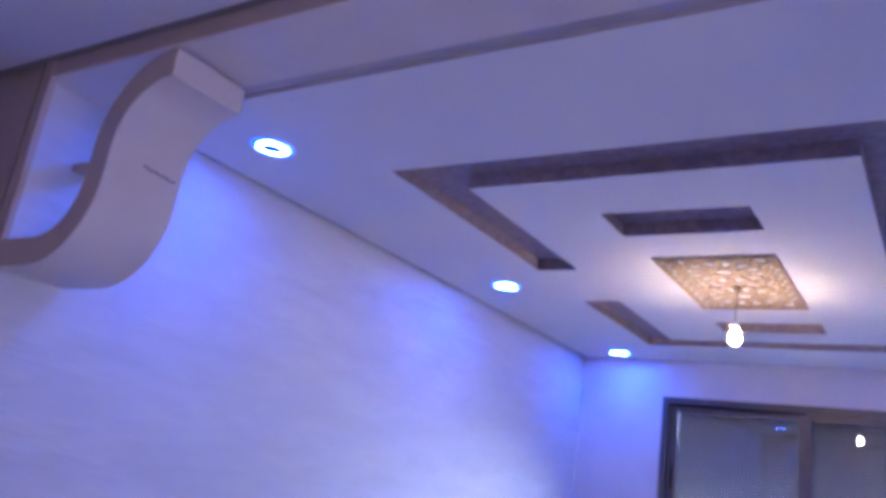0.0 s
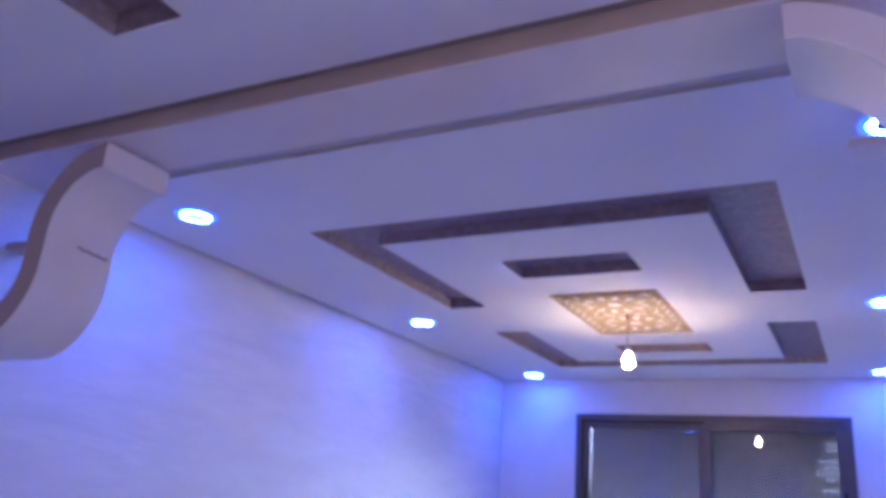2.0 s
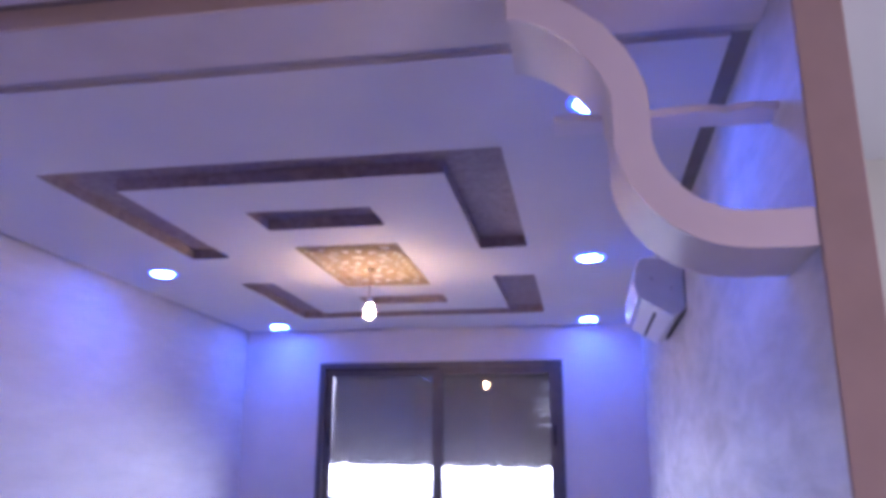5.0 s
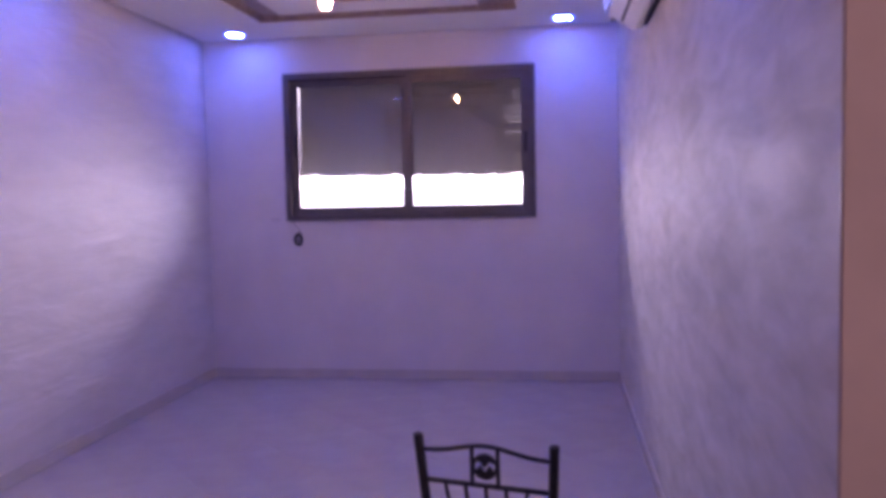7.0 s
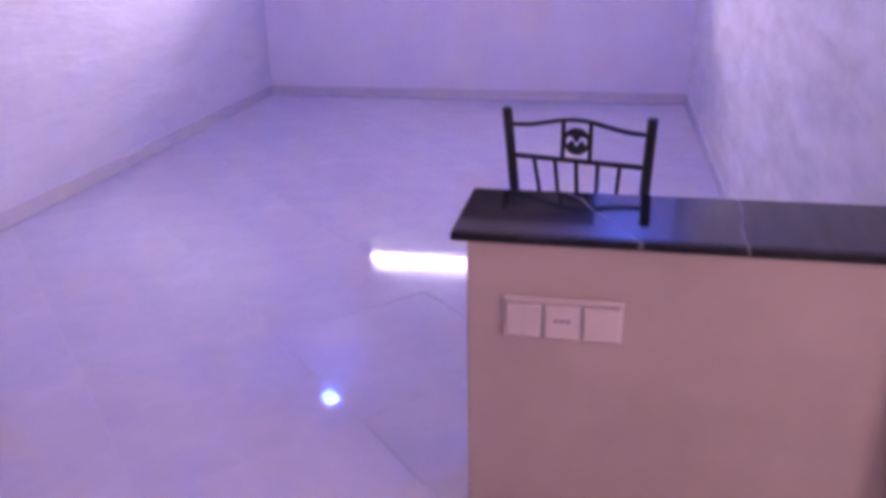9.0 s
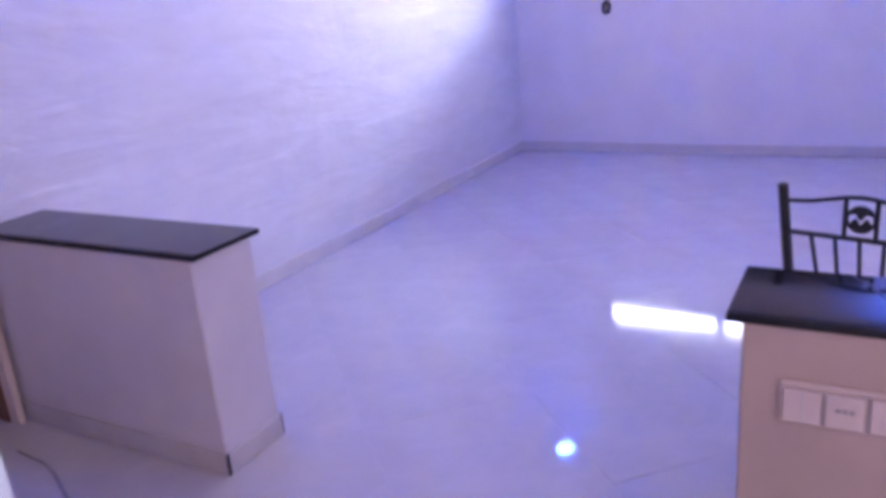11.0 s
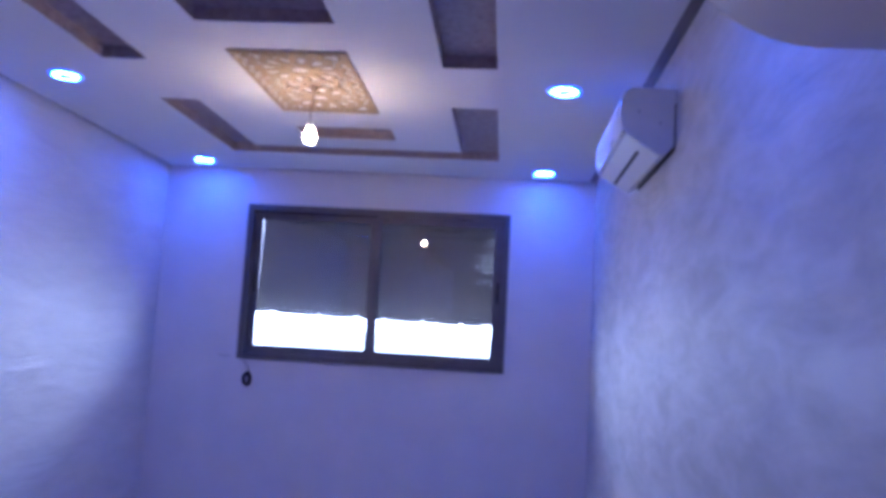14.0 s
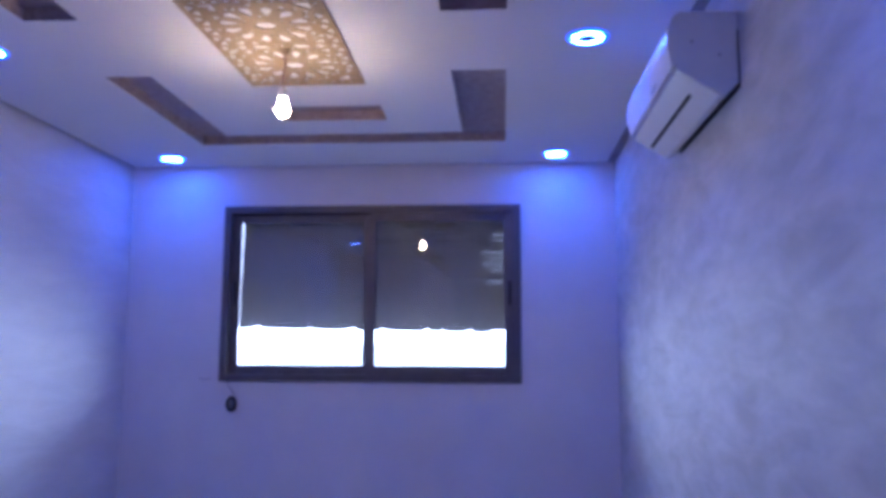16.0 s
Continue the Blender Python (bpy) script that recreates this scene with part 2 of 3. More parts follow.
M_SKY = glowing("bright_sky", (0.95, 0.97, 1.0), 3.0)


# ---- building helpers ----
def add_box(bm, x0, x1, y0, y1, z0, z1, bevel=0.0, seg=1):
    r = bmesh.ops.create_cube(bm, size=1.0)
    vs = r["verts"]
    bmesh.ops.scale(bm, verts=vs, vec=(x1 - x0, y1 - y0, z1 - z0))
    bmesh.ops.translate(bm, verts=vs, vec=((x0 + x1) / 2, (y0 + y1) / 2, (z0 + z1) / 2))
    if bevel > 0:
        edges = list({e for v in vs for e in v.link_edges})
        bmesh.ops.bevel(bm, geom=edges, offset=bevel, segments=seg, affect="EDGES", profile=0.5)
    return bm


def box(x0, x1, y0, y1, z0, z1, bevel=0.0, seg=1):
    return add_box(bmesh.new(), x0, x1, y0, y1, z0, z1, bevel, seg)


def add_rod(bm, a, b, r, sides=10, r2=None):
    a, b = Vector(a), Vector(b)
    d = b - a
    out = bmesh.ops.create_cone(bm, cap_ends=True, segments=sides, radius1=r, radius2=r if r2 is None else r2, depth=d.length)
    m = Matrix.Translation((a + b) / 2) @ d.to_track_quat("Z", "Y").to_matrix().to_4x4()
    bmesh.ops.transform(bm, matrix=m, verts=out["verts"])
    return bm


def add_lathe(bm, profile, sides=32, center=(0, 0, 0)):
    """Turns (radius, z) pairs about the z axis."""
    rings = []
    for r, z in profile:
        ring = []
        for i in range(sides):
            a = 2 * math.pi * i / sides
            ring.append(bm.verts.new((center[0] + r * math.cos(a), center[1] + r * math.sin(a), center[2] + z)))
        rings.append(ring)
    for p, q in zip(rings, rings[1:]):
        for i in range(sides):
            j = (i + 1) % sides
            bm.faces.new((p[i], p[j], q[j], q[i]))
    return bm


def tube(bm, pts, r, sides=20):
    """Sweeps a round section along a path as one closed skin."""
    pts = [Vector(p) for p in pts]
    closed = (pts[0] - pts[-1]).length < 1e-6
    if closed:
        pts = pts[:-1]
    n = len(pts)
    rings = []
    u = None
    for i, p in enumerate(pts):
        if closed:
            d = (pts[(i + 1) % n] - pts[i - 1]).normalized()
        else:
            d = (pts[min(i + 1, n - 1)] - pts[max(i - 1, 0)]).normalized()
        if u is None:
            u = d.orthogonal().normalized()
        u = (u - d * u.dot(d)).normalized()
        v = d.cross(u)
        rings.append([bm.verts.new(p + (u * math.cos(2 * math.pi * k / sides) + v * math.sin(2 * math.pi * k / sides)) * r) for k in range(sides)])
    for i in range(n if closed else n - 1):
        p, q = rings[i], rings[(i + 1) % n]
        for k in range(sides):
            j = (k + 1) % sides
            bm.faces.new((p[k], p[j], q[j], q[k]))
    if not closed:
        bm.faces.new(rings[0])
        bm.faces.new(rings[-1][::-1])
    return bm


def add_prism(bm, outline, axis, lo, hi):
    """Extrudes a closed outline of (u, v) along an axis: y takes (x, z), x takes (y, z), z takes (x, y)."""
    def at(u, v, w):
        return {"y": (u, w, v), "x": (w, u, v), "z": (u, v, w)}[axis]
    a = [bm.verts.new(at(u, v, lo)) for u, v in outline]
    b = [bm.verts.new(at(u, v, hi)) for u, v in outline]
    n = len(outline)
    bm.faces.new(a)
    bm.faces.new(b[::-1])
    for i in range(n):
        j = (i + 1) % n
        bm.faces.new((a[i], b[i], b[j], a[j]))
    return bm


def mesh_of(name, bm, mats, smooth=False):
    bmesh.ops.recalc_face_normals(bm, faces=bm.faces)
    me = bpy.data.meshes.new(name)
    bm.to_mesh(me)
    bm.free()
    for m in (mats if isinstance(mats, (list, tuple)) else [mats]):
        me.materials.append(m)
    if smooth:
        me.shade_smooth()
        me.set_sharp_from_angle(angle=radians(21))
    return me


def part(name, bm, mat, parent, label="", smooth=True):
    ob = new(name, mesh_of(name, bm, mat, smooth))
    ob.parent = parent
    if label:
        tagged(ob, label)
    return ob


def structure(name, bm, mat, label, category):
    return tagged(new(name, mesh_of(name, bm, mat)), label, category, kind="structure")


def thing(name, x, y, z, label, category, group="", rz=0):
    ob = new(name)
    ob.matrix_world = pose(x, y, z, 0, 0, rz)
    return tagged(ob, label, category, group)


# ---- the plan ----
XL, XR = -1.65, 1.67            # side walls of the salon
YB0, YB1 = 1.15, 1.42           # beam, corbels and half-walls between the hall and the salon
YF = 6.0                        # window wall
HC, HN, HB = 2.75, 2.785, 2.735  # salon ceiling, hall ceiling, underside of the beam
XN = -2.60                      # west end of the hall
WX0, WX1, WZ0, WZ1 = -0.98, 1.04, 1.29, 2.475

# ---- structure ----
structure("wall_west", box(XL - 0.10, XL, YB0 + 0.02, YF + 0.3, 0, 2.95), M_PEARL, "pearl white trowelled plaster wall washed with blue light", "wall")
structure("wall_east", box(XR, XR + 0.10, YB0 + 0.008, YF + 0.3, 0, 2.95), M_PEARL_RIGHT, "pearl white swirled plaster wall with satin sheen", "wall")
wall = bmesh.new()
add_box(wall, XL, WX0 + 0.02, YF, YF + 0.3, 0, 2.95)
add_box(wall, WX1 - 0.02, XR, YF, YF + 0.3, 0, 2.95)
add_box(wall, WX0 + 0.02, WX1 - 0.02, YF, YF + 0.3, 0, WZ0 + 0.02)
add_box(wall, WX0 + 0.02, WX1 - 0.02, YF, YF + 0.3, WZ1 - 0.02, 2.95)
structure("wall_north", wall, M_WALL, "smooth pale painted wall around the sliding window", "wall")
structure("pilaster_west", box(-1.659, -1.605, YB0 - 0.006, YB0 + 0.019, 0, 2.95, 0.003), M_SAND_WARM, "beige pilaster at the end of the beam", "pilaster")
structure("pilaster_east", box(XR - 0.001, XR + 0.101, YB0 - 0.006, YB0 + 0.007, 0, 2.95, 0.003), M_BEIGE_WARM, "salmon beige wall end beside the half-wall", "pilaster")
beam = structure("beam", box(XL, XR, YB0, YB1, HB, 2.95, 0.004), [M_GYPSUM, M_SAND_WARM], "plaster beam, sand beige in front and pale beneath", "beam")
# front face tinted for the warm light on the hall side
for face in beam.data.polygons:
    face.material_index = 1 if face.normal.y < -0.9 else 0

# hall side, with the doorway on the west; unseen east openings are added for the lamps
DX0, DX1, DZ = -2.47, -1.705, 2.05
w = bmesh.new()
add_box(w, XN - 0.12, DX0, YB0 + 0.01, YB0 + 0.11, 0, 2.95)
add_box(w, DX0, DX1, YB0 + 0.01, YB0 + 0.11, DZ, 2.95)
add_box(w, DX1, XL - 0.10, YB0 + 0.02, YB0 + 0.11, DZ, 2.95)
structure("wall_hall_north", w, M_SAND_WARM, "beige hall wall with a framed doorway", "wall")
structure("wall_hall_west", box(XN - 0.12, XN, 0.39, YB0 + 0.01, 0, 2.95), M_BEIGE_WARM, "plain beige wall at the end of the hall", "wall")
structure("wall_partition", box(XN, -0.585, -3.0, 0.39, 0, 2.95, 0.004), M_PEARL_LIT, "white plaster partition end in the hall, tinted for pink light", "wall")
w = bmesh.new()
add_box(w, -0.6, 3.52, -3.12, -3.0, 0, 2.95)
structure("wall_hall_south", w, M_CREAM, "plain cream hall wall", "wall")
w = bmesh.new()
add_box(w, 3.4, 3.52, -3.0, -1.1, 0, 2.95)
add_box(w, 3.4, 3.52, 0.1, 1.1, 0, 2.95)
add_box(w, 3.4, 3.52, -1.1, 0.1, 0, 1.0)
add_box(w, 3.4, 3.52, -1.1, 0.1, 2.3, 2.95)
add_box(w, 3.4, 3.52, 2.1, 2.6, 0, 2.95)
add_box(w, 3.4, 3.52, 1.1, 2.1, 0, 1.0)
add_box(w, 3.4, 3.52, 1.1, 2.1, 2.2, 2.95)
structure("wall_hall_east", w, M_CREAM, "plain pale wall of the passage", "wall")
structure("wall_passage_north", box(XR + 0.10, 3.52, 2.6, 2.72, 0, 2.95), M_CREAM, "pale cream wall at the end of the passage", "wall")
# side room behind the doorway
w = bmesh.new()
add_box(w, -3.52, -3.4, YB0 + 0.11, 1.65, 0, 2.95)
add_box(w, -3.52, -3.4, 2.75, 3.4, 0, 2.95)
add_box(w, -3.52, -3.4, 1.65, 2.75, 0, 1.0)
add_box(w, -3.52, -3.4, 1.65, 2.75, 2.2, 2.95)
add_box(w, -3.4, XL - 0.10, 3.3, 3.4, 0, 2.95)
add_box(w, -3.52, XN - 0.12, YB0 + 0.01, YB0 + 0.11, 0, 2.95)
add_box(w, XL - 0.125, XL - 0.10, YB0 + 0.11, 3.3, 0, 2.95)
structure("wall_side_room", w, M_CREAM, "plain cream walls of the side room", "wall")


def grid_ceiling(name, xs, ys, hollow, joints, z, up, label, dark=()):
    """A dropped plaster ceiling: cells in hollow are sunk by up and lined with taupe plaster, those in joints are
    shadow gaps with the shade put into their colour.
    """
    bm = bmesh.new()

    def quad(pts, mi):
        f = bm.faces.new([bm.verts.new(p) for p in pts])
        f.material_index = mi
    nx, ny = len(xs) - 1, len(ys) - 1

    def deep(i, j):
        return (0 <= i < nx and 0 <= j < ny and (i, j) in hollow)
    gap = 0.012

    def rise(i, j):
        return 0.0 if not deep(i, j) else gap if (i, j) in joints else up
    for i in range(nx):
        for j in range(ny):
            h = z + rise(i, j)
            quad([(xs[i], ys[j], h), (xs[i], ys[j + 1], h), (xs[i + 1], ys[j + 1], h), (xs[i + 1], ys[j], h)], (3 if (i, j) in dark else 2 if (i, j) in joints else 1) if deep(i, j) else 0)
            if i + 1 < nx and deep(i, j) != deep(i + 1, j):
                x = xs[i + 1]
                pts = [(x, ys[j], z), (x, ys[j + 1], z), (x, ys[j + 1], z + max(rise(i, j), rise(i + 1, j))), (x, ys[j], z + max(rise(i, j), rise(i + 1, j)))]
                quad(pts if deep(i + 1, j) else pts[::-1], 2 if {(i, j), (i + 1, j)} & joints else 1)
            if j + 1 < ny and deep(i, j) != deep(i, j + 1):
                y = ys[j + 1]
                pts = [(xs[i], y, z), (xs[i], y, z + max(rise(i, j), rise(i, j + 1))), (xs[i + 1], y, z + max(rise(i, j), rise(i, j + 1))), (xs[i + 1], y, z)]
                quad(pts if deep(i, j + 1) else pts[::-1], 2 if {(i, j), (i, j + 1)} & joints else 1)
    bmesh.ops.remove_doubles(bm, verts=bm.verts, dist=0.0004)
    me = bpy.data.meshes.new(name)
    bm.to_mesh(me)
    bm.free()
    for m in (M_CEIL, M_TAUPE, M_JOINT, M_JOINT_SHADE):
        me.materials.append(m)
    return tagged(new(name, me), label, "ceiling", kind="structure")


G = 0.035
xs = [XL, XL + G, -0.915, -0.70, -0.285, 0.295, 0.692, 0.938, XR - 0.055, XR]
ys = [YB1, YB1 + 0.080, 2.162, 2.392, 2.755, 3.035, 3.515, 4.15, 4.645, 4.90, 5.178, 5.374, YF - G, YF]
hollow, joints = set(), set()
for i in range(len(xs) - 1):
    for j in range(len(ys) - 1):
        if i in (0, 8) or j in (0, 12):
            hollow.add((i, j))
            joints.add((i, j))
        if 2 <= i <= 6 and j in (2, 10):
            hollow.add((i, j))
        if i in (2, 6) and (2 <= j <= 5 or 7 <= j <= 10):
            hollow.add((i, j))
        if i == 4 and j in (4, 8):
            hollow.add((i, j))
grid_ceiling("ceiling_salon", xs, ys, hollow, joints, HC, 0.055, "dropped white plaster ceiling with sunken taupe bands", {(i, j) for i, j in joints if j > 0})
xs2 = [XN, -1.40, -1.15, -0.522, -0.28, 3.4]
ys2 = [-3.0, 0.1, 0.775, YB0 - 0.04, YB0]
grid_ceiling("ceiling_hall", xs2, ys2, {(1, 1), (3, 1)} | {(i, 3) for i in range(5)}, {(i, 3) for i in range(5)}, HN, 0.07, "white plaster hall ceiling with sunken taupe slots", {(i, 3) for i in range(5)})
structure("ceiling_slab", box(-3.6, 3.6, -3.2, 6.4, 2.95, 3.05), M_CEIL, "plain concrete slab above the plaster ceilings", "ceiling")
structure("ceiling_passage", box(XR + 0.10, 3.4, YB0, 2.6, HN, HN + 0.05), M_CEIL, "plain white passage ceiling", "ceiling")
structure("ceiling_side_room", box(-3.4, XL - 0.10, YB0 + 0.11, 3.3, HN, HN + 0.05), M_CEIL, "plain white ceiling of the side room", "ceiling")
floor_ob = structure("floor", box(-3.6, 3.6, -3.2, 6.4, -0.12, -0.0024), M_GROUT, "diagonal polished pale porcelain tile floor", "floor")

# skirting
SK, ST = 0.075, 0.012
structure("baseboard_west", box(XL, XL + ST, YB1, YF, 0, SK, 0.002), M_SKIRT, "pale porcelain skirting along the plaster wall", "skirting")
structure("baseboard_east", box(XR - ST, XR, YB1, YF, 0, SK, 0.002), M_SKIRT, "pale porcelain skirting along the plaster wall", "skirting")
structure("baseboard_north", box(XL + ST, XR - ST, YF - ST, YF, 0, SK, 0.002), M_SKIRT, "pale porcelain skirting under the window", "skirting")


# ---- corbels under the beam ----
def corbel_outline(side, shift, xe, half, out):
    """An S-shaped bracket: from a blunt tip under the beam down and out to the pilaster."""
    line = []
    if side > 0:
        line.append((1.06 + out - 0.022, 2.68, 0, 1))
    for k in range(13):
        a = radians(90 - 90 * k / 12)
        flat = 0.34 if side > 0 else 0.0
        u = (1 - flat) * math.cos(a) + flat * k / 12
        v = (1 - flat) * math.sin(a) + flat * (1 - k / 12)
        line.append((1.06 + out + 0.245 * u, 2.435 + 0.245 * v, math.cos(a), math.sin(a)))
    for k in range(1, 13):
        a = radians(180 + 90 * k / 12)
        line.append((1.54 + out + 0.235 * math.cos(a), 2.352 + 0.235 * math.sin(a), -math.cos(a), -math.sin(a)))
    line.append((xe * side - shift * side, 2.117, 0, 1))
    outer = [(x + nx * half, z + nz * half) for x, z, nx, nz in line]
    inner = [(x - nx * half, z - nz * half) for x, z, nx, nz in line]
    loop = outer + inner[::-1]
    return [(side * x + shift, min(z, HB + 0.01)) for x, z in loop]


def corbel(side, shift, xe, half, out, face_tone, label):
    t = thing("corbel", xe, (YB0 + YB1) / 2, 2.1, label, "corbel", "corbels under the beam")
    b = add_prism(bmesh.new(), [(x - xe, z - 2.1) for x, z in corbel_outline(side, shift, xe, half, out)], "y", -0.135, 0.133)
    bmesh.ops.recalc_face_normals(b, faces=b.faces)
    bmesh.ops.triangulate(b, faces=[f for f in b.faces if len(f.verts) > 4])
    # front face coloured for how the hall light falls on it
    scroll = part("scroll", b, [M_GYPSUM, face_tone], t)
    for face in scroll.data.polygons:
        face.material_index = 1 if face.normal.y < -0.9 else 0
    x_in = 1.146 if side > 0 else -1.19
    lo, hi = sorted((x_in - xe, -0.0 * side))
    rng = random.Random(7)
    steps = 9
    near = [(lo + (hi - lo) * k / steps, 0.05 + rng.uniform(-0.014, 0.014)) for k in range(steps + 1)]
    ledge = add_prism(bmesh.new(), near + [(hi, 0.133), (lo, 0.133)], "z", 0.372 if side < 0 else 0.360, 0.398 if side < 0 else 0.378)
    bmesh.ops.triangulate(ledge, faces=[f for f in ledge.faces if len(f.verts) > 4])
    # same tone puts shade on the west ledge, brightness on the east
    part("ledge", ledge, face_tone, t, "thin plaster ledge with a ragged edge", smooth=False)
    if side < 0:
        xs_, zs_ = -1.1665 - xe, 2.42 - 2.1
        jag = [(xs_ + 0.0005, -0.015 + 0.125 * k / 9, zs_ + 0.0035 * math.sin(k * 2.3) - 0.001 * k) for k in range(10)]
        part("crack", tube(bmesh.new(), jag, 0.0048, 8), M_CABLE, t, "jagged hairline crack")
    return t


corbel(1, 0.0, XR, 0.040, 0.011, M_WHITE_LIT, "S-curved pale plaster corbel under the beam")
corbel(-1, 0.096, XL, 0.044, 0.0, M_SAND_WARM, "S-curved plaster corbel with a sand beige front face")


# ---- half-walls with marble tops ----
def half_wall(x0, x1, end, top, paint, stone, label, slab_label):
    cx = (x0 + x1) / 2
    top += 0.007
    hw = thing("half_wall", cx, 1.318, 0, label, "half wall", "half-walls of the opening")
    part("body", box(x0 - cx, x1 - cx, -0.127, 0.127, 0, top, 0.004), paint, hw)
    lo, hi = (x0, x1 + 0.012) if end > 0 else (x0 - 0.012, x1)
    part("skirting", box(lo - cx, hi - cx, -0.139, -0.128, 0, SK, 0.002), M_SKIRT_HALL, hw, "pale porcelain skirting")
    ex = (x1 if end > 0 else x0) - cx
    a, b = sorted((ex + 0.001 * end, ex + 0.012 * end))
    part("skirting", box(a, b, -0.127, 0.127, 0, SK, 0.002), M_SKIRT_HALL, hw, "pale porcelain skirting")
    tip = hi - cx if end > 0 else lo - cx
    part("cut_edge", box(tip - 0.0015, tip + 0.0015, -0.1395, -0.1275, 0.001, SK - 0.001), M_GAP, hw, "dark cut edge of the skirting")
    part("cut_edge", box(a + 0.001, b - 0.001, 0.1272, 0.130, 0.001, SK - 0.001), M_GAP, hw, "dark cut edge of the skirting")
    slab = thing("marble_top", cx, 1.318, top, slab_label, "counter top", "marble tops")
    lo, hi = (x0, x1 + 0.03) if end > 0 else (x0 - 0.03, x1)
    part("slab", box(lo - cx, hi - cx, -0.1318, 0.142, 0.0, 0.018, 0.003), stone, slab, smooth=False)
    part("nosing", box(lo - cx, hi - cx, -0.143, -0.1322, -0.0005, 0.0176, 0.003), stone, slab, "polished front edge strip", smooth=False)
    return hw


half_wall(XL, -0.652, 1, 0.694, M_LILAC, M_MARBLE_FAINT, "low white half-wall greyed for dim light, with a black marble top", "black marble top with faint veins on the half-wall")
half_wall(0.826, XR, -1, 0.704, M_BEIGE_WARM, M_MARBLE, "low salmon beige half-wall with a socket plate", "polished black marble top with white veins on the half-wall")


# ---- window ----
def window():
    w = tagged(thing("window_1", 0.03, YF, WZ0, "taupe aluminium sliding window with a half-lowered shutter", "window"), kind="structure")
    W2, H = (WX1 - WX0) / 2, WZ1 - WZ0

    def frame_bars(bm, x0, x1, z0, z1, y0, y1, t, bt=None):
        bt = t if bt is None else bt
        add_box(bm, x0, x0 + t, y0, y1, z0, z1, 0.003)
        add_box(bm, x1 - t, x1, y0, y1, z0, z1, 0.003)
        add_box(bm, x0 + t, x1 - t, y0, y1, z0, z0 + bt, 0.003)
        add_box(bm, x0 + t, x1 - t, y0, y1, z1 - t, z1, 0.003)
        return bm
    part("window_frame", frame_bars(bmesh.new(), -W2, W2, 0, H, -0.025, 0.045, 0.05), M_ALU, w, "taupe aluminium frame")
    for x0, x1, y, hx in ((-W2 + 0.05, 0.012, 0.030, -W2 + 0.085), (-0.02, W2 - 0.05, 0.004, W2 - 0.075)):
        s = part("sash", frame_bars(bmesh.new(), x0, x1, 0.05, H - 0.05, y - 0.012, y + 0.012, 0.06), M_ALU, w)
        pane = box(x0 + 0.06, x1 - 0.06, y - 0.003, y + 0.003, 0.11, H - 0.11)
        # the panes are turned askew to place the lamp reflections
        askew = -2.0 if hx > 0 else -2.6
        bmesh.ops.rotate(pane, cent=((x0 + x1) / 2, y, 0), matrix=Matrix.Rotation(radians(askew), 3, "Z"), verts=pane.verts)
        if hx < 0:
            bmesh.ops.rotate(pane, cent=(0, y, H / 2), matrix=Matrix.Rotation(radians(0.25), 3, "X"), verts=pane.verts)
        p = part("pane", pane, M_GLASS, s)
        p.visible_shadow = False
        hb = box(hx - 0.011, hx + 0.011, y - 0.024, y - 0.0125, 0.51, 0.67, 0.005)
        part("handle", hb, M_RUBBER, s, "black recessed pull handle")
    # track lip at the top of the frame
    part("track", box(-W2 + 0.05, 0.0, -0.012, 0.0, H - 0.062, H - 0.05, 0.001), M_GAP, w, "dark track slot")
    SG = 0.048  # the shutter stops short of the reveal on this side
    sh = part("roller_shutter", box(-W2 + SG, W2 - 0.03, 0.2210, 0.2240, 0.362, 0.369), M_SHUTTER, w, "grey roller shutter left partly open")
    z = 0.345
    k = 0
    while z < H:
        bm = bmesh.new()
        prof = [(0.2126, z + 0.0002), (0.2121, z + 0.004), (0.2120, z + 0.021), (0.2121, z + 0.038), (0.2126, z + 0.0413), (0.2230, z + 0.0413), (0.2230, z + 0.0002)]
        holes = {16: 3, 15: 3, 13: 6, 12: 4, 11: 6, 10: 4, 8: 5}
        lit = k in holes
        if lit:
            # light slots left open toward one end
            n = holes[k]
            xa = W2 - 0.118 - n * 0.025
            add_prism(bm, prof, "x", -W2 + SG, xa)
            for i in range(n):
                xb = xa + 0.0065
                add_prism(bm, [(u, v) for u, v in ((0.2120, z + 0.001), (0.2120, z + 0.015), (0.2230, z + 0.015), (0.2230, z + 0.001))], "x", xa, xb)
                add_prism(bm, [(0.2120, z + 0.0215), (0.2120, z + 0.0413), (0.2230, z + 0.0413), (0.2230, z + 0.0215)], "x", xa, xb)
                add_prism(bm, prof, "x", xb, xa + 0.025)
                xa += 0.025
            add_prism(bm, prof, "x", xa, W2 - 0.03)
        elif k == 0:
            # notches added to the bottom slat imitate the ragged glare above the strip
            upper = [(u, max(v, z + 0.016)) for u, v in prof]
            xa = -W2 + SG
            for xc, wide in ((-0.83, 0.05), (-0.46, 0.02), (-0.16, 0.05), (0.06, 0.02), (0.36, 0.04), (0.47, 0.02), (0.66, 0.03), (0.86, 0.10)):
                add_prism(bm, prof, "x", xa, xc - wide / 2)
                add_prism(bm, upper, "x", xc - wide / 2, xc + wide / 2)
                xa = xc + wide / 2
            add_prism(bm, prof, "x", xa, W2 - 0.03)
        else:
            add_prism(bm, prof, "x", -W2 + SG, W2 - 0.03)
        part("slat", bm, M_SHUTTER, sh)
        z += 0.0415
        k += 1
    sh.rotation_euler = (0, radians(0.85), 0)
    part("window_sill", box(-W2 + 0.021, W2 - 0.021, 0.088, 0.30, 0.02, 0.030, 0.003), M_SKIRT, w, "pale stone sill")
    return w


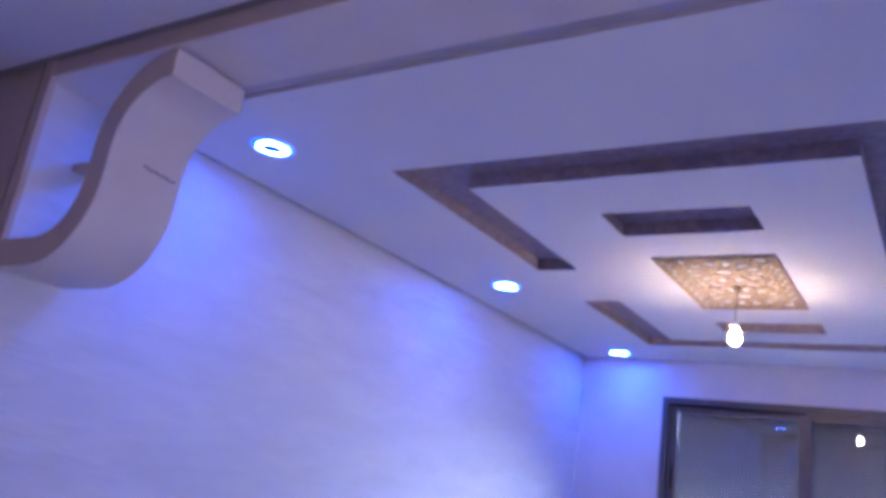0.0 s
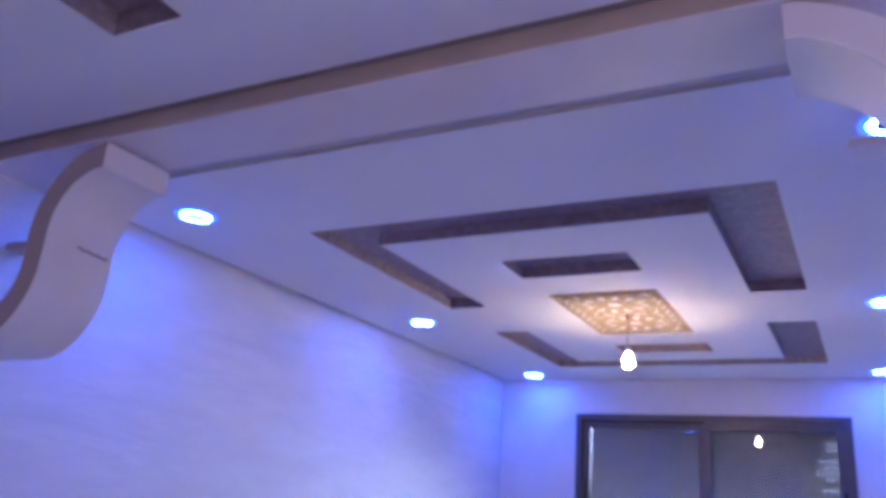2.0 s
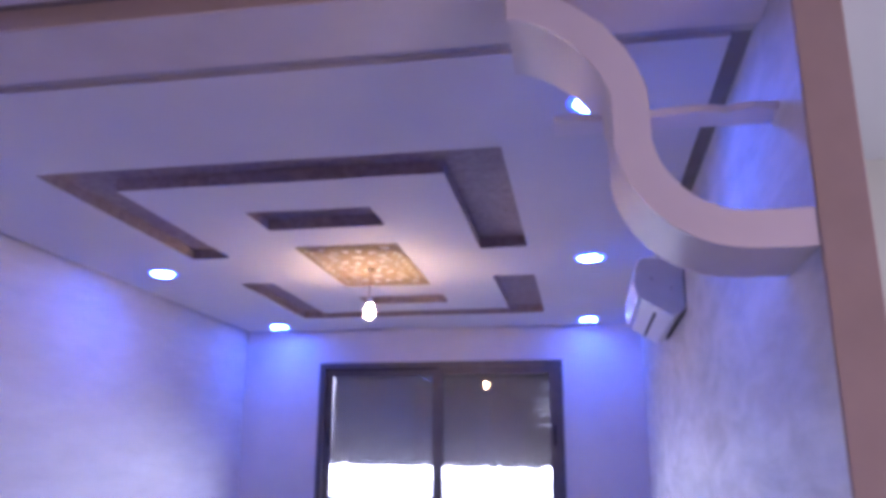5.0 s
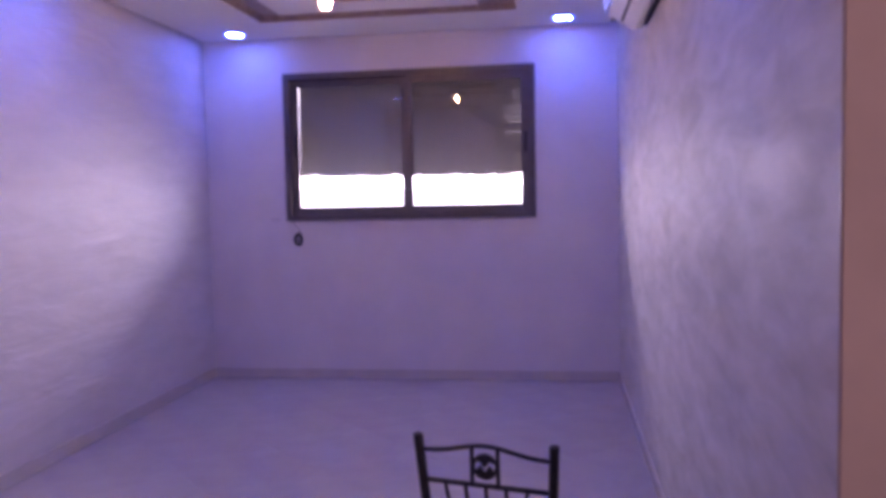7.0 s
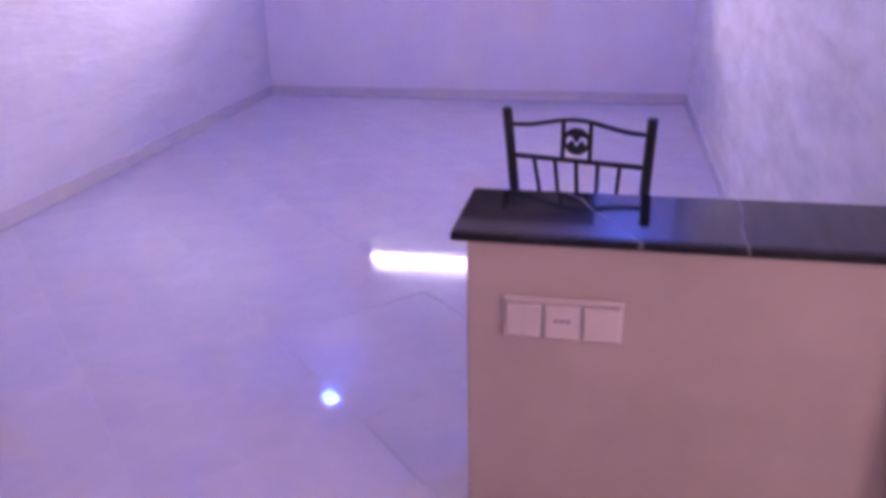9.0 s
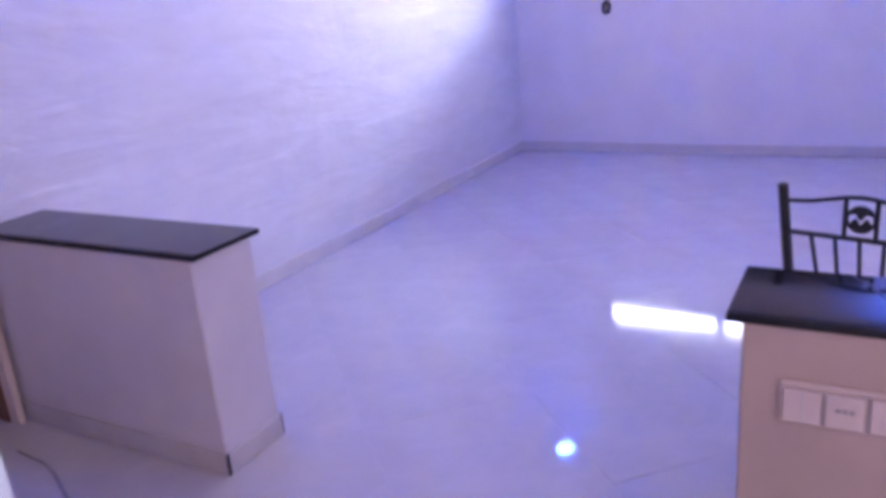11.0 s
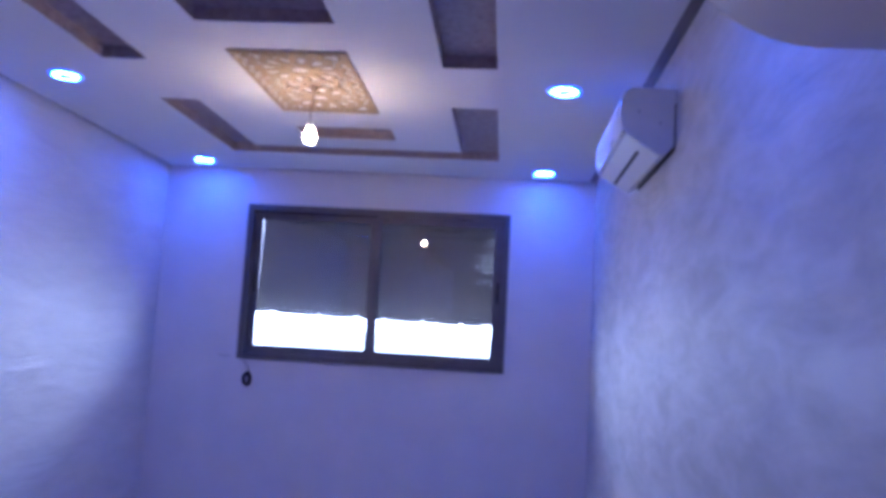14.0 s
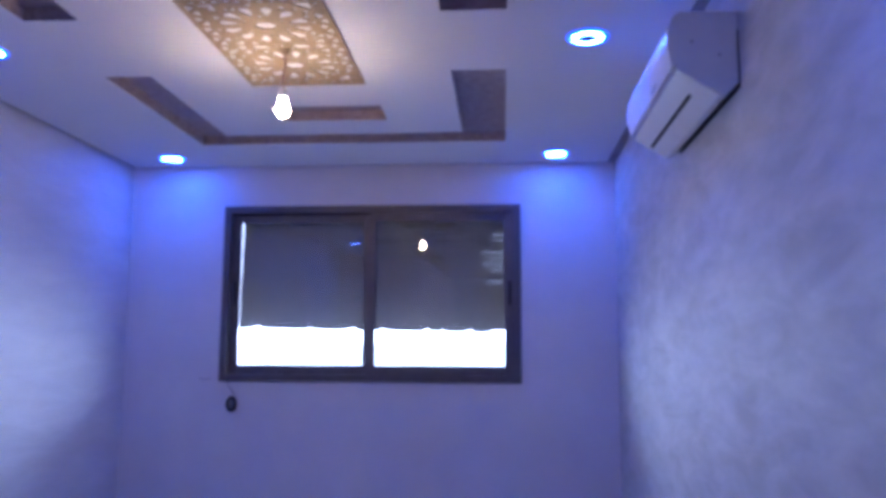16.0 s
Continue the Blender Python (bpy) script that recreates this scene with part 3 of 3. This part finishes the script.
window()
structure("backdrop_sky", box(-4.5, 4.5, 6.70, 6.72, 0.2, 3.4), M_SKY, "bright overcast sky outside the window", "sky")


# ---- downlights ----
def downlight():
    t = thing("downlight", 0, 0, HC, "round recessed downlight with a glowing blue ring", "ceiling light", "blue ring downlights")
    trim = add_lathe(bmesh.new(), [(0.0840, 0.0), (0.0845, -0.003), (0.080, -0.005), (0.063, -0.006), (0.0605, -0.002)], 40)
    part("trim", trim, M_HALO, t, "outer trim glowing faintly for the blue halo")
    ring = add_lathe(bmesh.new(), [(0.0600, -0.002), (0.0593, -0.006), (0.057, -0.008), (0.046, -0.008), (0.0435, -0.007), (0.0425, -0.002)], 40)
    part("diffuser", ring, M_LED, t, "glowing blue ring diffuser")
    cap = add_lathe(bmesh.new(), [(0.0420, -0.001), (0.0418, -0.0086), (0.039, -0.0092), (0.032, -0.0086), (0.0005, -0.0086)], 32)
    part("lens", cap, M_LENS, t, "unlit dark centre lens")
    return t


first = downlight()
spots = [(sx, sy) for sx in (-1.255, 1.262) for sy in (1.845, 3.80, 5.706)]
first.matrix_world = pose(*spots[0], HC)
for sx, sy in spots[1:]:
    copy_thing(first, pose(sx, sy, HC))


# ---- fretwork panel and pendant bulb ----
def fret_panel():
    """A thin board with cut-outs: two rings of petals about each star, small triangles between them."""
    t = thing("fretwork_panel", 0.008, 3.822, HC, "honey-coloured cut fretwork panel on the ceiling", "ceiling panel")
    A, B = 0.271, 0.470
    z0, z1 = -0.0052, -0.0008
    b = bmesh.new()
    add_box(b, -A, A, -B, -B + 0.012, -0.0085, z1, 0.0012, 1)
    add_box(b, -A, A, B - 0.012, B, -0.0085, z1, 0.0012, 1)
    add_box(b, -A, -A + 0.012, -B + 0.012, B - 0.012, -0.0085, z1, 0.0012, 1)
    add_box(b, A - 0.012, A, -B + 0.012, B - 0.012, -0.0085, z1, 0.0012, 1)
    part("border", b, M_FRET, t, "raised edge strip")
    ax, by = A - 0.013, B - 0.013
    holes = []

    def along(loop):
        return [(p[0] + (q[0] - p[0]) * k / 6, p[1] + (q[1] - p[1]) * k / 6) for p, q in zip(loop, loop[1:] + loop[:1]) for k in range(6)]

    def cut(loop):
        """Keeps a cut-out that leaves wood all round it."""
        if not all(abs(u) < ax - 0.004 and abs(v) < by - 0.004 for u, v in loop):
            return
        mine = along(loop)
        for other in holes:
            if min(math.hypot(a - c, b_ - d) for a, b_ in mine for c, d in along(other)) < 0.0045:
                return
        holes.append(loop)

    def shape(cu, cv, pts, turn=0.0):
        c, s_ = math.cos(turn), math.sin(turn)
        cut([(cu + c * u - s_ * v, cv + s_ * u + c * v) for u, v in pts])
    for sy in (-1, 1):
        cy = sy * 0.217
        shape(0, cy, [(0.044 * math.cos(math.pi * k / 3), 0.034 * math.sin(math.pi * k / 3)) for k in range(6)])
        for k in range(12):
            a = 2 * math.pi * (k + 0.5) / 12
            shape(0.145 * math.cos(a), cy + 0.135 * math.sin(a), [(-0.040, -0.006), (0.018, -0.024), (0.036, 0.0), (0.018, 0.024), (-0.040, 0.006)], a)
        for k in range(6):
            a = math.pi * (k + 0.5) / 3
            shape(0.083 * math.cos(a), cy + 0.083 * math.sin(a), [(-0.012, 0.0), (0.006, -0.010), (0.014, 0.0), (0.006, 0.010)], a)
    for sx in (-1, 1):
        shape(sx * 0.085, 0, [(-0.042, 0.0), (-0.02, -0.019), (0.026, -0.016), (0.040, 0.0), (0.026, 0.016), (-0.02, 0.019)])
        shape(sx * 0.165, 0, [(-0.030, 0.0), (0.0, -0.022), (0.030, 0.0), (0.0, 0.022)])
        for sy in (-1, 1):
            shape(sx * 0.165, sy * 0.052, [(-0.028, sy * -0.006), (0.026, sy * -0.022), (0.026, sy * 0.022)])
            shape(sx * 0.180, sy * 0.390, [(-0.040, sy * 0.026), (0.034, sy * 0.026), (0.034, sy * -0.044)])
            shape(sx * 0.070, sy * 0.405, [(-0.034, 0.010), (0.0, sy * -0.014), (0.034, 0.010)])
    # zigzag of triangles round the edge
    for sx in (-1, 1):
        for k in range(-8, 9):
            h = 0.019 if k % 2 else -0.019
            shape(sx * 0.232, k * 0.049, [(h, -0.0265), (-h, 0.0), (h, 0.0265)])
    for sy in (-1, 1):
        for k in range(-5, 6):
            h = 0.012 if k % 2 else -0.012
            shape(k * 0.042, sy * 0.437, [(-0.024, h), (0.0, -h), (0.024, h)])
    rng = random.Random(3)
    for k in range(900):
        r = rng.choice((0.024, 0.020, 0.016))
        a = rng.uniform(0, 6.28)
        u, v = rng.uniform(-ax, ax), rng.uniform(-by, by)
        if math.hypot(u, abs(v) - 0.217) > 0.17:
            shape(u, v, [(r * math.cos(w), r * math.sin(w)) for w in (0.0, 2.1, 4.2)], a)
    b = bmesh.new()
    loops = [[(-ax, -by), (ax, -by), (ax, by), (-ax, by)]] + holes
    for loop in loops:
        vs = [b.verts.new((x, y, z0)) for x, y in loop]
        for p, q in zip(vs, vs[1:] + vs[:1]):
            b.edges.new((p, q))
    bmesh.ops.triangle_fill(b, use_beauty=True, use_dissolve=False, edges=b.edges[:])
    rim = [e for e in b.edges if len(e.link_faces) == 1]
    up = bmesh.ops.extrude_edge_only(b, edges=rim)
    bmesh.ops.translate(b, verts=[v for v in up["geom"] if isinstance(v, bmesh.types.BMVert)], vec=(0, 0, z1 - z0))
    part("fretwork", b, M_FRET, t, "board cut with rosettes and small triangles", smooth=False)
    return t


fret_panel()
pb = thing("pendant_bulb", 0.015, 3.845, HC, "bare lit bulb hanging on a short cord", "pendant lamp")
part("canopy", add_lathe(bmesh.new(), [(0.019, -0.0052), (0.0185, -0.016), (0.013, -0.026), (0.005, -0.032), (0.0005, -0.0325)], 24), M_FRET, pb, "small honey-coloured ceiling rose")
cord = bmesh.new()
for k in range(8):
    za, zb = -0.03 - 0.019 * k, -0.03 - 0.019 * (k + 1)
    add_rod(cord, (0.004 * math.sin(k * 0.8), 0, za), (0.004 * math.sin(k * 0.8 + 0.8), 0, zb), 0.0024, 8)
part("cord", cord, M_WOOD, pb, "thin brown cord")
part("lamp_holder", add_lathe(bmesh.new(), [(0.006, -0.176), (0.015, -0.180), (0.0175, -0.19), (0.0175, -0.212), (0.015, -0.216)], 24), M_ACWHITE, pb, "white lamp holder")
part("bulb", add_lathe(bmesh.new(), [(0.0125, -0.212), (0.0130, -0.220), (0.0150, -0.229), (0.0190, -0.239), (0.0226, -0.248), (0.0250, -0.257), (0.0259, -0.265), (0.0252, -0.274), (0.0226, -0.282), (0.0180, -0.288), (0.0115, -0.292), (0.0055, -0.2937), (0.0005, -0.294)], 40), M_BULB, pb, "glowing pear-shaped bulb")


# ---- air conditioner ----
def air_conditioner():
    t = thing("air_conditioner", XR, 3.63, 2.32, "white split air conditioner mounted high on the plaster wall", "air conditioner")
    # side profile: (distance from wall, height)
    prof = [(0.0, 0.03), (0.0, 0.262), (0.160, 0.266), (0.176, 0.262), (0.188, 0.250), (0.199, 0.21), (0.203, 0.15), (0.200, 0.084), (0.195, 0.075), (0.065, -0.012), (0.05, -0.012)]
    part("body", add_prism(bmesh.new(), [(-d, z) for d, z in prof], "y", -0.425, 0.425), M_ACWHITE, t)
    front = [(0.162, 0.270), (0.184, 0.2655), (0.203, 0.253), (0.218, 0.212), (0.221, 0.15), (0.208, 0.086), (0.199, 0.086), (0.201, 0.15), (0.197, 0.209), (0.186, 0.248), (0.174, 0.260), (0.160, 0.2645)]
    part("front_panel", add_prism(bmesh.new(), [(-d, z) for d, z in front], "y", -0.422, 0.422), M_ACWHITE, t)
    part("chrome_strip", add_prism(bmesh.new(), [(-0.2062, 0.085), (-0.2040, 0.076), (-0.194, 0.073), (-0.197, 0.084)], "y", -0.424, 0.424), M_CHROME, t, "bright trim strip")
    # small block added where the strip shows a glint
    part("strip_glint", box(-0.2085, -0.1960, -0.4262, -0.375, 0.070, 0.089, 0.002), M_CHROME, t, "chrome block added for a glint on the strip")
    part("louver", add_prism(bmesh.new(), [(-0.189, 0.0720), (-0.1902, 0.0700), (-0.1372, 0.0352), (-0.136, 0.0372)], "y", -0.40, 0.40), M_ACWHITE, t, "closed air louver")
    part("outlet_slot", add_prism(bmesh.new(), [(-0.132, 0.0342), (-0.1329, 0.0322), (-0.1209, 0.0244), (-0.120, 0.0264)], "y", -0.30, 0.39), M_GAP, t, "dark air slot")
    # black strip drawn for the shade along the rear of the unit
    part("rear_gap_shade", add_prism(bmesh.new(), [(0.0, 0.008), (0.0, 0.20), (-0.004, 0.20), (-0.004, 0.016)], "y", -0.429, 0.429), M_GAP, t, "black strip for the shadow gap at the rear")
    b = bmesh.new()
    add_rod(b, (-0.06, -0.4265, 0.12), (-0.06, -0.4245, 0.12), 0.006, 12)
    part("screw_cap", b, M_ACGREY, t)
    b = bmesh.new()
    add_rod(b, (-0.145, -0.4265, 0.165), (-0.145, -0.4245, 0.165), 0.006, 12)
    part("screw_cap", b, M_ACGREY, t)
    part("display", box(-0.2150, -0.2095, -0.18, -0.09, 0.10, 0.115, 0.0005), M_ACGREY, t, "small display window")
    return t


air_conditioner()


# ---- chair ----
def chair():
    t = thing("dining_chair", 1.013, 1.665, 0, "black metal dining chair with a barred back behind the half-wall", "chair", rz=-13.5)
    H, W = 0.855, 0.178
    # backrest posts lean toward the half-wall
    for s in (-1, 1):
        part("back_post", tube(bmesh.new(), [(s * W, 0.0, H), (s * W * 0.91 + 0.006, 0.012, 0.62), (s * W * 0.88 + 0.006, 0.03, 0.45), (s * W * 0.95, 0.0, 0.0)], 0.0125, 20), M_BLACK, t)
        cap = bmesh.new()
        o = bmesh.ops.create_uvsphere(cap, u_segments=14, v_segments=8, radius=0.0135)
        bmesh.ops.scale(cap, verts=o["verts"], vec=(1, 1, 0.6))
        bmesh.ops.translate(cap, verts=o["verts"], vec=(s * W, 0, H))
        part("post_cap", cap, M_RUBBER, t)
        part("front_leg", tube(bmesh.new(), [(s * W * 1.02, 0.40, 0.44), (s * W * 1.05, 0.41, 0.0)], 0.0125, 20), M_BLACK, t)
        part("stretcher", tube(bmesh.new(), [(s * W * 0.97, 0.02, 0.2), (s * W * 1.03, 0.405, 0.2)], 0.007), M_BLACK, t)
    top = [(-W + 0.01 + (2 * W - 0.02) * k / 16, 0.002, H - 0.035 + 0.022 * (0.5 - 0.5 * math.cos(2 * math.pi * k / 16)) ** 1.3) for k in range(17)]
    part("top_rail", tube(bmesh.new(), top, 0.0055), M_BLACK, t)
    part("middle_rail", tube(bmesh.new(), [(-W + 0.01, 0.006, H - 0.115), (W - 0.01, 0.006, H - 0.115)], 0.0065), M_BLACK, t)
    part("lower_rail", tube(bmesh.new(), [(-W * 0.88, 0.028, 0.50), (W * 0.92, 0.028, 0.50)], 0.0065), M_BLACK, t)
    for k in range(-2, 3):
        part("spindle", tube(bmesh.new(), [(k * 0.054, 0.006, H - 0.115), (k * 0.047 + 0.004, 0.02, 0.62), (k * 0.045 + 0.004, 0.028, 0.50)], 0.0052), M_BLACK, t)
    for s in (-1, 1):
        part("emblem_side", tube(bmesh.new(), [(s * 0.034, 0.003, H - 0.016), (s * 0.034, 0.005, H - 0.115)], 0.0055), M_BLACK, t)
    em = bmesh.new()
    zc = H - 0.066
    ring = [(0.030 * math.cos(2 * math.pi * k / 20), 0.004, zc + 0.030 * math.sin(2 * math.pi * k / 20)) for k in range(21)]
    tube(em, ring, 0.0038, 10)
    # filled caps above and below a zigzag gap
    add_prism(em, [(0.028 * math.cos(a), zc + 0.028 * math.sin(a)) for a in [radians(20 + 140 * k / 10) for k in range(11)]] + [(-0.012, zc + 0.013), (0, zc - 0.004), (0.012, zc + 0.013)], "y", 0.001, 0.007)
    add_prism(em, [(0.028 * math.cos(a), zc + 0.028 * math.sin(a)) for a in [radians(205 + 130 * k / 10) for k in range(11)]] + [(0.012, zc + 0.004), (0, zc - 0.014), (-0.012, zc + 0.004)], "y", 0.001, 0.007)
    bmesh.ops.triangulate(em, faces=[f for f in em.faces if len(f.verts) > 4])
    part("emblem", em, M_BLACK, t, "round black emblem with a zigzag gap")
    part("seat", box(-0.195, 0.195, 0.02, 0.42, 0.44, 0.475, 0.014), M_BLACK, t, "black padded seat")
    return t


chair()


# ---- socket plate ----
def socket_plate():
    t = thing("socket_plate", 1.018, 1.191, 0.552, "pale triple socket plate on the half-wall", "socket plate")
    part("frame", box(-0.117, 0.117, -0.005, 0.0, -0.045, 0.045, 0.002), M_SOCKET, t)
    part("top_lip", box(-0.117, 0.117, -0.011, -0.0052, 0.0365, 0.045, 0.002), M_SOCKET, t, "raised upper edge")
    for k in (-1, 0, 1):
        m = part("module", box(k * 0.0765 - 0.0345, k * 0.0765 + 0.0345, -0.013, -0.0052, -0.040, 0.032, 0.0025), M_SOCKET, t)
        if k == 0:
            for dx in (-0.012, 0.0, 0.012):
                part("contact", box(dx - 0.0045, dx + 0.0045, -0.0142, -0.0132, -0.004, 0.004, 0.0004), M_CABLE, m, "grey contact slot")
    part("seam", box(-0.0765 - 0.0012, -0.0765 + 0.0012, -0.0136, -0.0132, -0.037, 0.029), M_ACGREY, t, "fine seam between rockers")
    # grey strips laid in the gaps for the shade between modules
    for k in (-0.5, 0.5):
        part("seam", box(k * 0.0765 - 0.0025, k * 0.0765 + 0.0025, -0.0062, -0.0052, -0.040, 0.034), M_JOINT, t, "grey strip for the shade between modules")
    return t


socket_plate()

# ---- shutter cord coiled under the window ----
coil = thing("coiled_cable", -0.887, YF, 1.14, "small coil of black cable hanging below the window", "cable")
b = bmesh.new()
for rr, dy in ((0.034, -0.012), (0.028, -0.022), (0.031, -0.032)):
    tube(b, [(rr * 0.8 * math.cos(2 * math.pi * k / 18), dy, 1.35 * rr * math.sin(2 * math.pi * k / 18)) for k in range(19)], 0.0085, 12)
part("coil", b, M_RUBBER, coil)
part("lead", tube(bmesh.new(), [(0.012, -0.012, 0.036), (0.008, -0.008, 0.07), (-0.012, -0.006, 0.105), (-0.035, -0.006, 0.125), (-0.045, -0.006, 0.152)], 0.0032, 8), M_CABLE, coil, "thin cable from the window frame")
part("stub", tube(bmesh.new(), [(-0.235, -0.003, 0.168), (-0.19, -0.004, 0.160), (-0.15, -0.004, 0.166)], 0.0028, 8), M_CABLE, coil, "short grey stub of cable on the wall")

# ---- doorway ----
dr = tagged(thing("door_1", (DX0 + DX1) / 2, YB0, 0, "brown stained wooden door frame standing open to a bright room", "door frame"), kind="structure")
hx = (DX1 - DX0) / 2
part("jamb", box(hx - 0.075, hx + 0.045, -0.012, 0.115, 0, DZ + 0.045, 0.004), M_WOOD, dr)
part("jamb", box(-hx - 0.045, -hx + 0.035, -0.012, 0.115, 0, DZ + 0.045, 0.004), M_WOOD, dr)
part("head", box(-hx + 0.036, hx - 0.076, -0.012, 0.115, DZ - 0.035, DZ + 0.045, 0.004), M_WOOD, dr)

# ---- hall ceiling speaker and floor cable ----
sp = thing("ceiling_disc", -0.822, 0.593, HN, "small unlit grey round fitting in the hall ceiling", "ceiling fitting")
part("cover", add_lathe(bmesh.new(), [(0.052, 0.0), (0.051, -0.006), (0.044, -0.010), (0.0005, -0.011)], 32), M_ACGREY, sp)
cab = thing("floor_cable", -1.47, 1.03, 0, "thin grey cable lying loose on the tiles", "cable")
pts = []
for k in range(60):
    u = 1.6 * k / 59
    dip = min(1.0, max(0.0, (u - 0.12) / 0.5))
    rise = min(1.0, max(0.0, (u - 0.70) / 0.25))
    pts.append((0.03 + u, -0.01 - 0.165 * (3 * dip ** 2 - 2 * dip ** 3) + 0.075 * (3 * rise ** 2 - 2 * rise ** 3) - 0.02 * math.sin(5 * u), 0.0045))
part("cable", tube(bmesh.new(), pts, 0.0042, 7), M_CABLE, cab)


# ---- floor tiles, laid on the diagonal ----
def clip_poly(poly, axis, limit, keep_less):
    out = []
    for p, q in zip(poly, poly[1:] + poly[:1]):
        a = (p[axis] <= limit) == keep_less
        c = (q[axis] <= limit) == keep_less
        if a:
            out.append(p)
        if a != c:
            u = (limit - p[axis]) / (q[axis] - p[axis])
            out.append((p[0] + u * (q[0] - p[0]), p[1] + u * (q[1] - p[1])))
    return out


def floor_tiles():
    side, joint = 0.60, 0.0012
    rng = random.Random(4)
    s2 = math.sqrt(0.5)
    ox, oy = -0.397, 1.566
    full = None
    for i in range(-9, 10):
        for j in range(-9, 10):
            corners = []
            for a, c in ((0, 0), (1, 0), (1, 1), (0, 1)):
                u = (i + a) * side + (joint / 2 if a == 0 else -joint / 2)
                v = (j + c) * side + (joint / 2 if c == 0 else -joint / 2)
                corners.append((ox + (u + v) * s2, oy + (v - u) * s2))
            poly = corners
            for axis, limit, less in ((0, -3.4, False), (0, 3.4, True), (1, -3.0, False), (1, YF, True)):
                poly = clip_poly(poly, axis, limit, less)
                if len(poly) < 3:
                    break
            if len(poly) < 3:
                continue
            cx = sum(p[0] for p in corners) / 4
            cy = sum(p[1] for p in corners) / 4
            whole = len(poly) == 4 and all(p in corners for p in poly)
            if whole and full is not None:
                me = full
            else:
                bm = bmesh.new()
                top = [bm.verts.new((x - cx, y - cy, -0.0008)) for x, y in poly]
                low = [bm.verts.new((x - cx, y - cy, -0.006)) for x, y in poly]
                bm.faces.new(top)
                for k in range(len(poly)):
                    n = (k + 1) % len(poly)
                    bm.faces.new((top[k], low[k], low[n], top[n]))
                me = mesh_of("tile", bm, M_TILE)
                if whole:
                    full = me
            ob = new("tile", me)
            ob.parent = floor_ob
            ob.location = (cx, cy, 0.0)
            ob.rotation_euler = (rng.uniform(-0.0022, 0.0022), rng.uniform(-0.0022, 0.0022), 0)


floor_tiles()
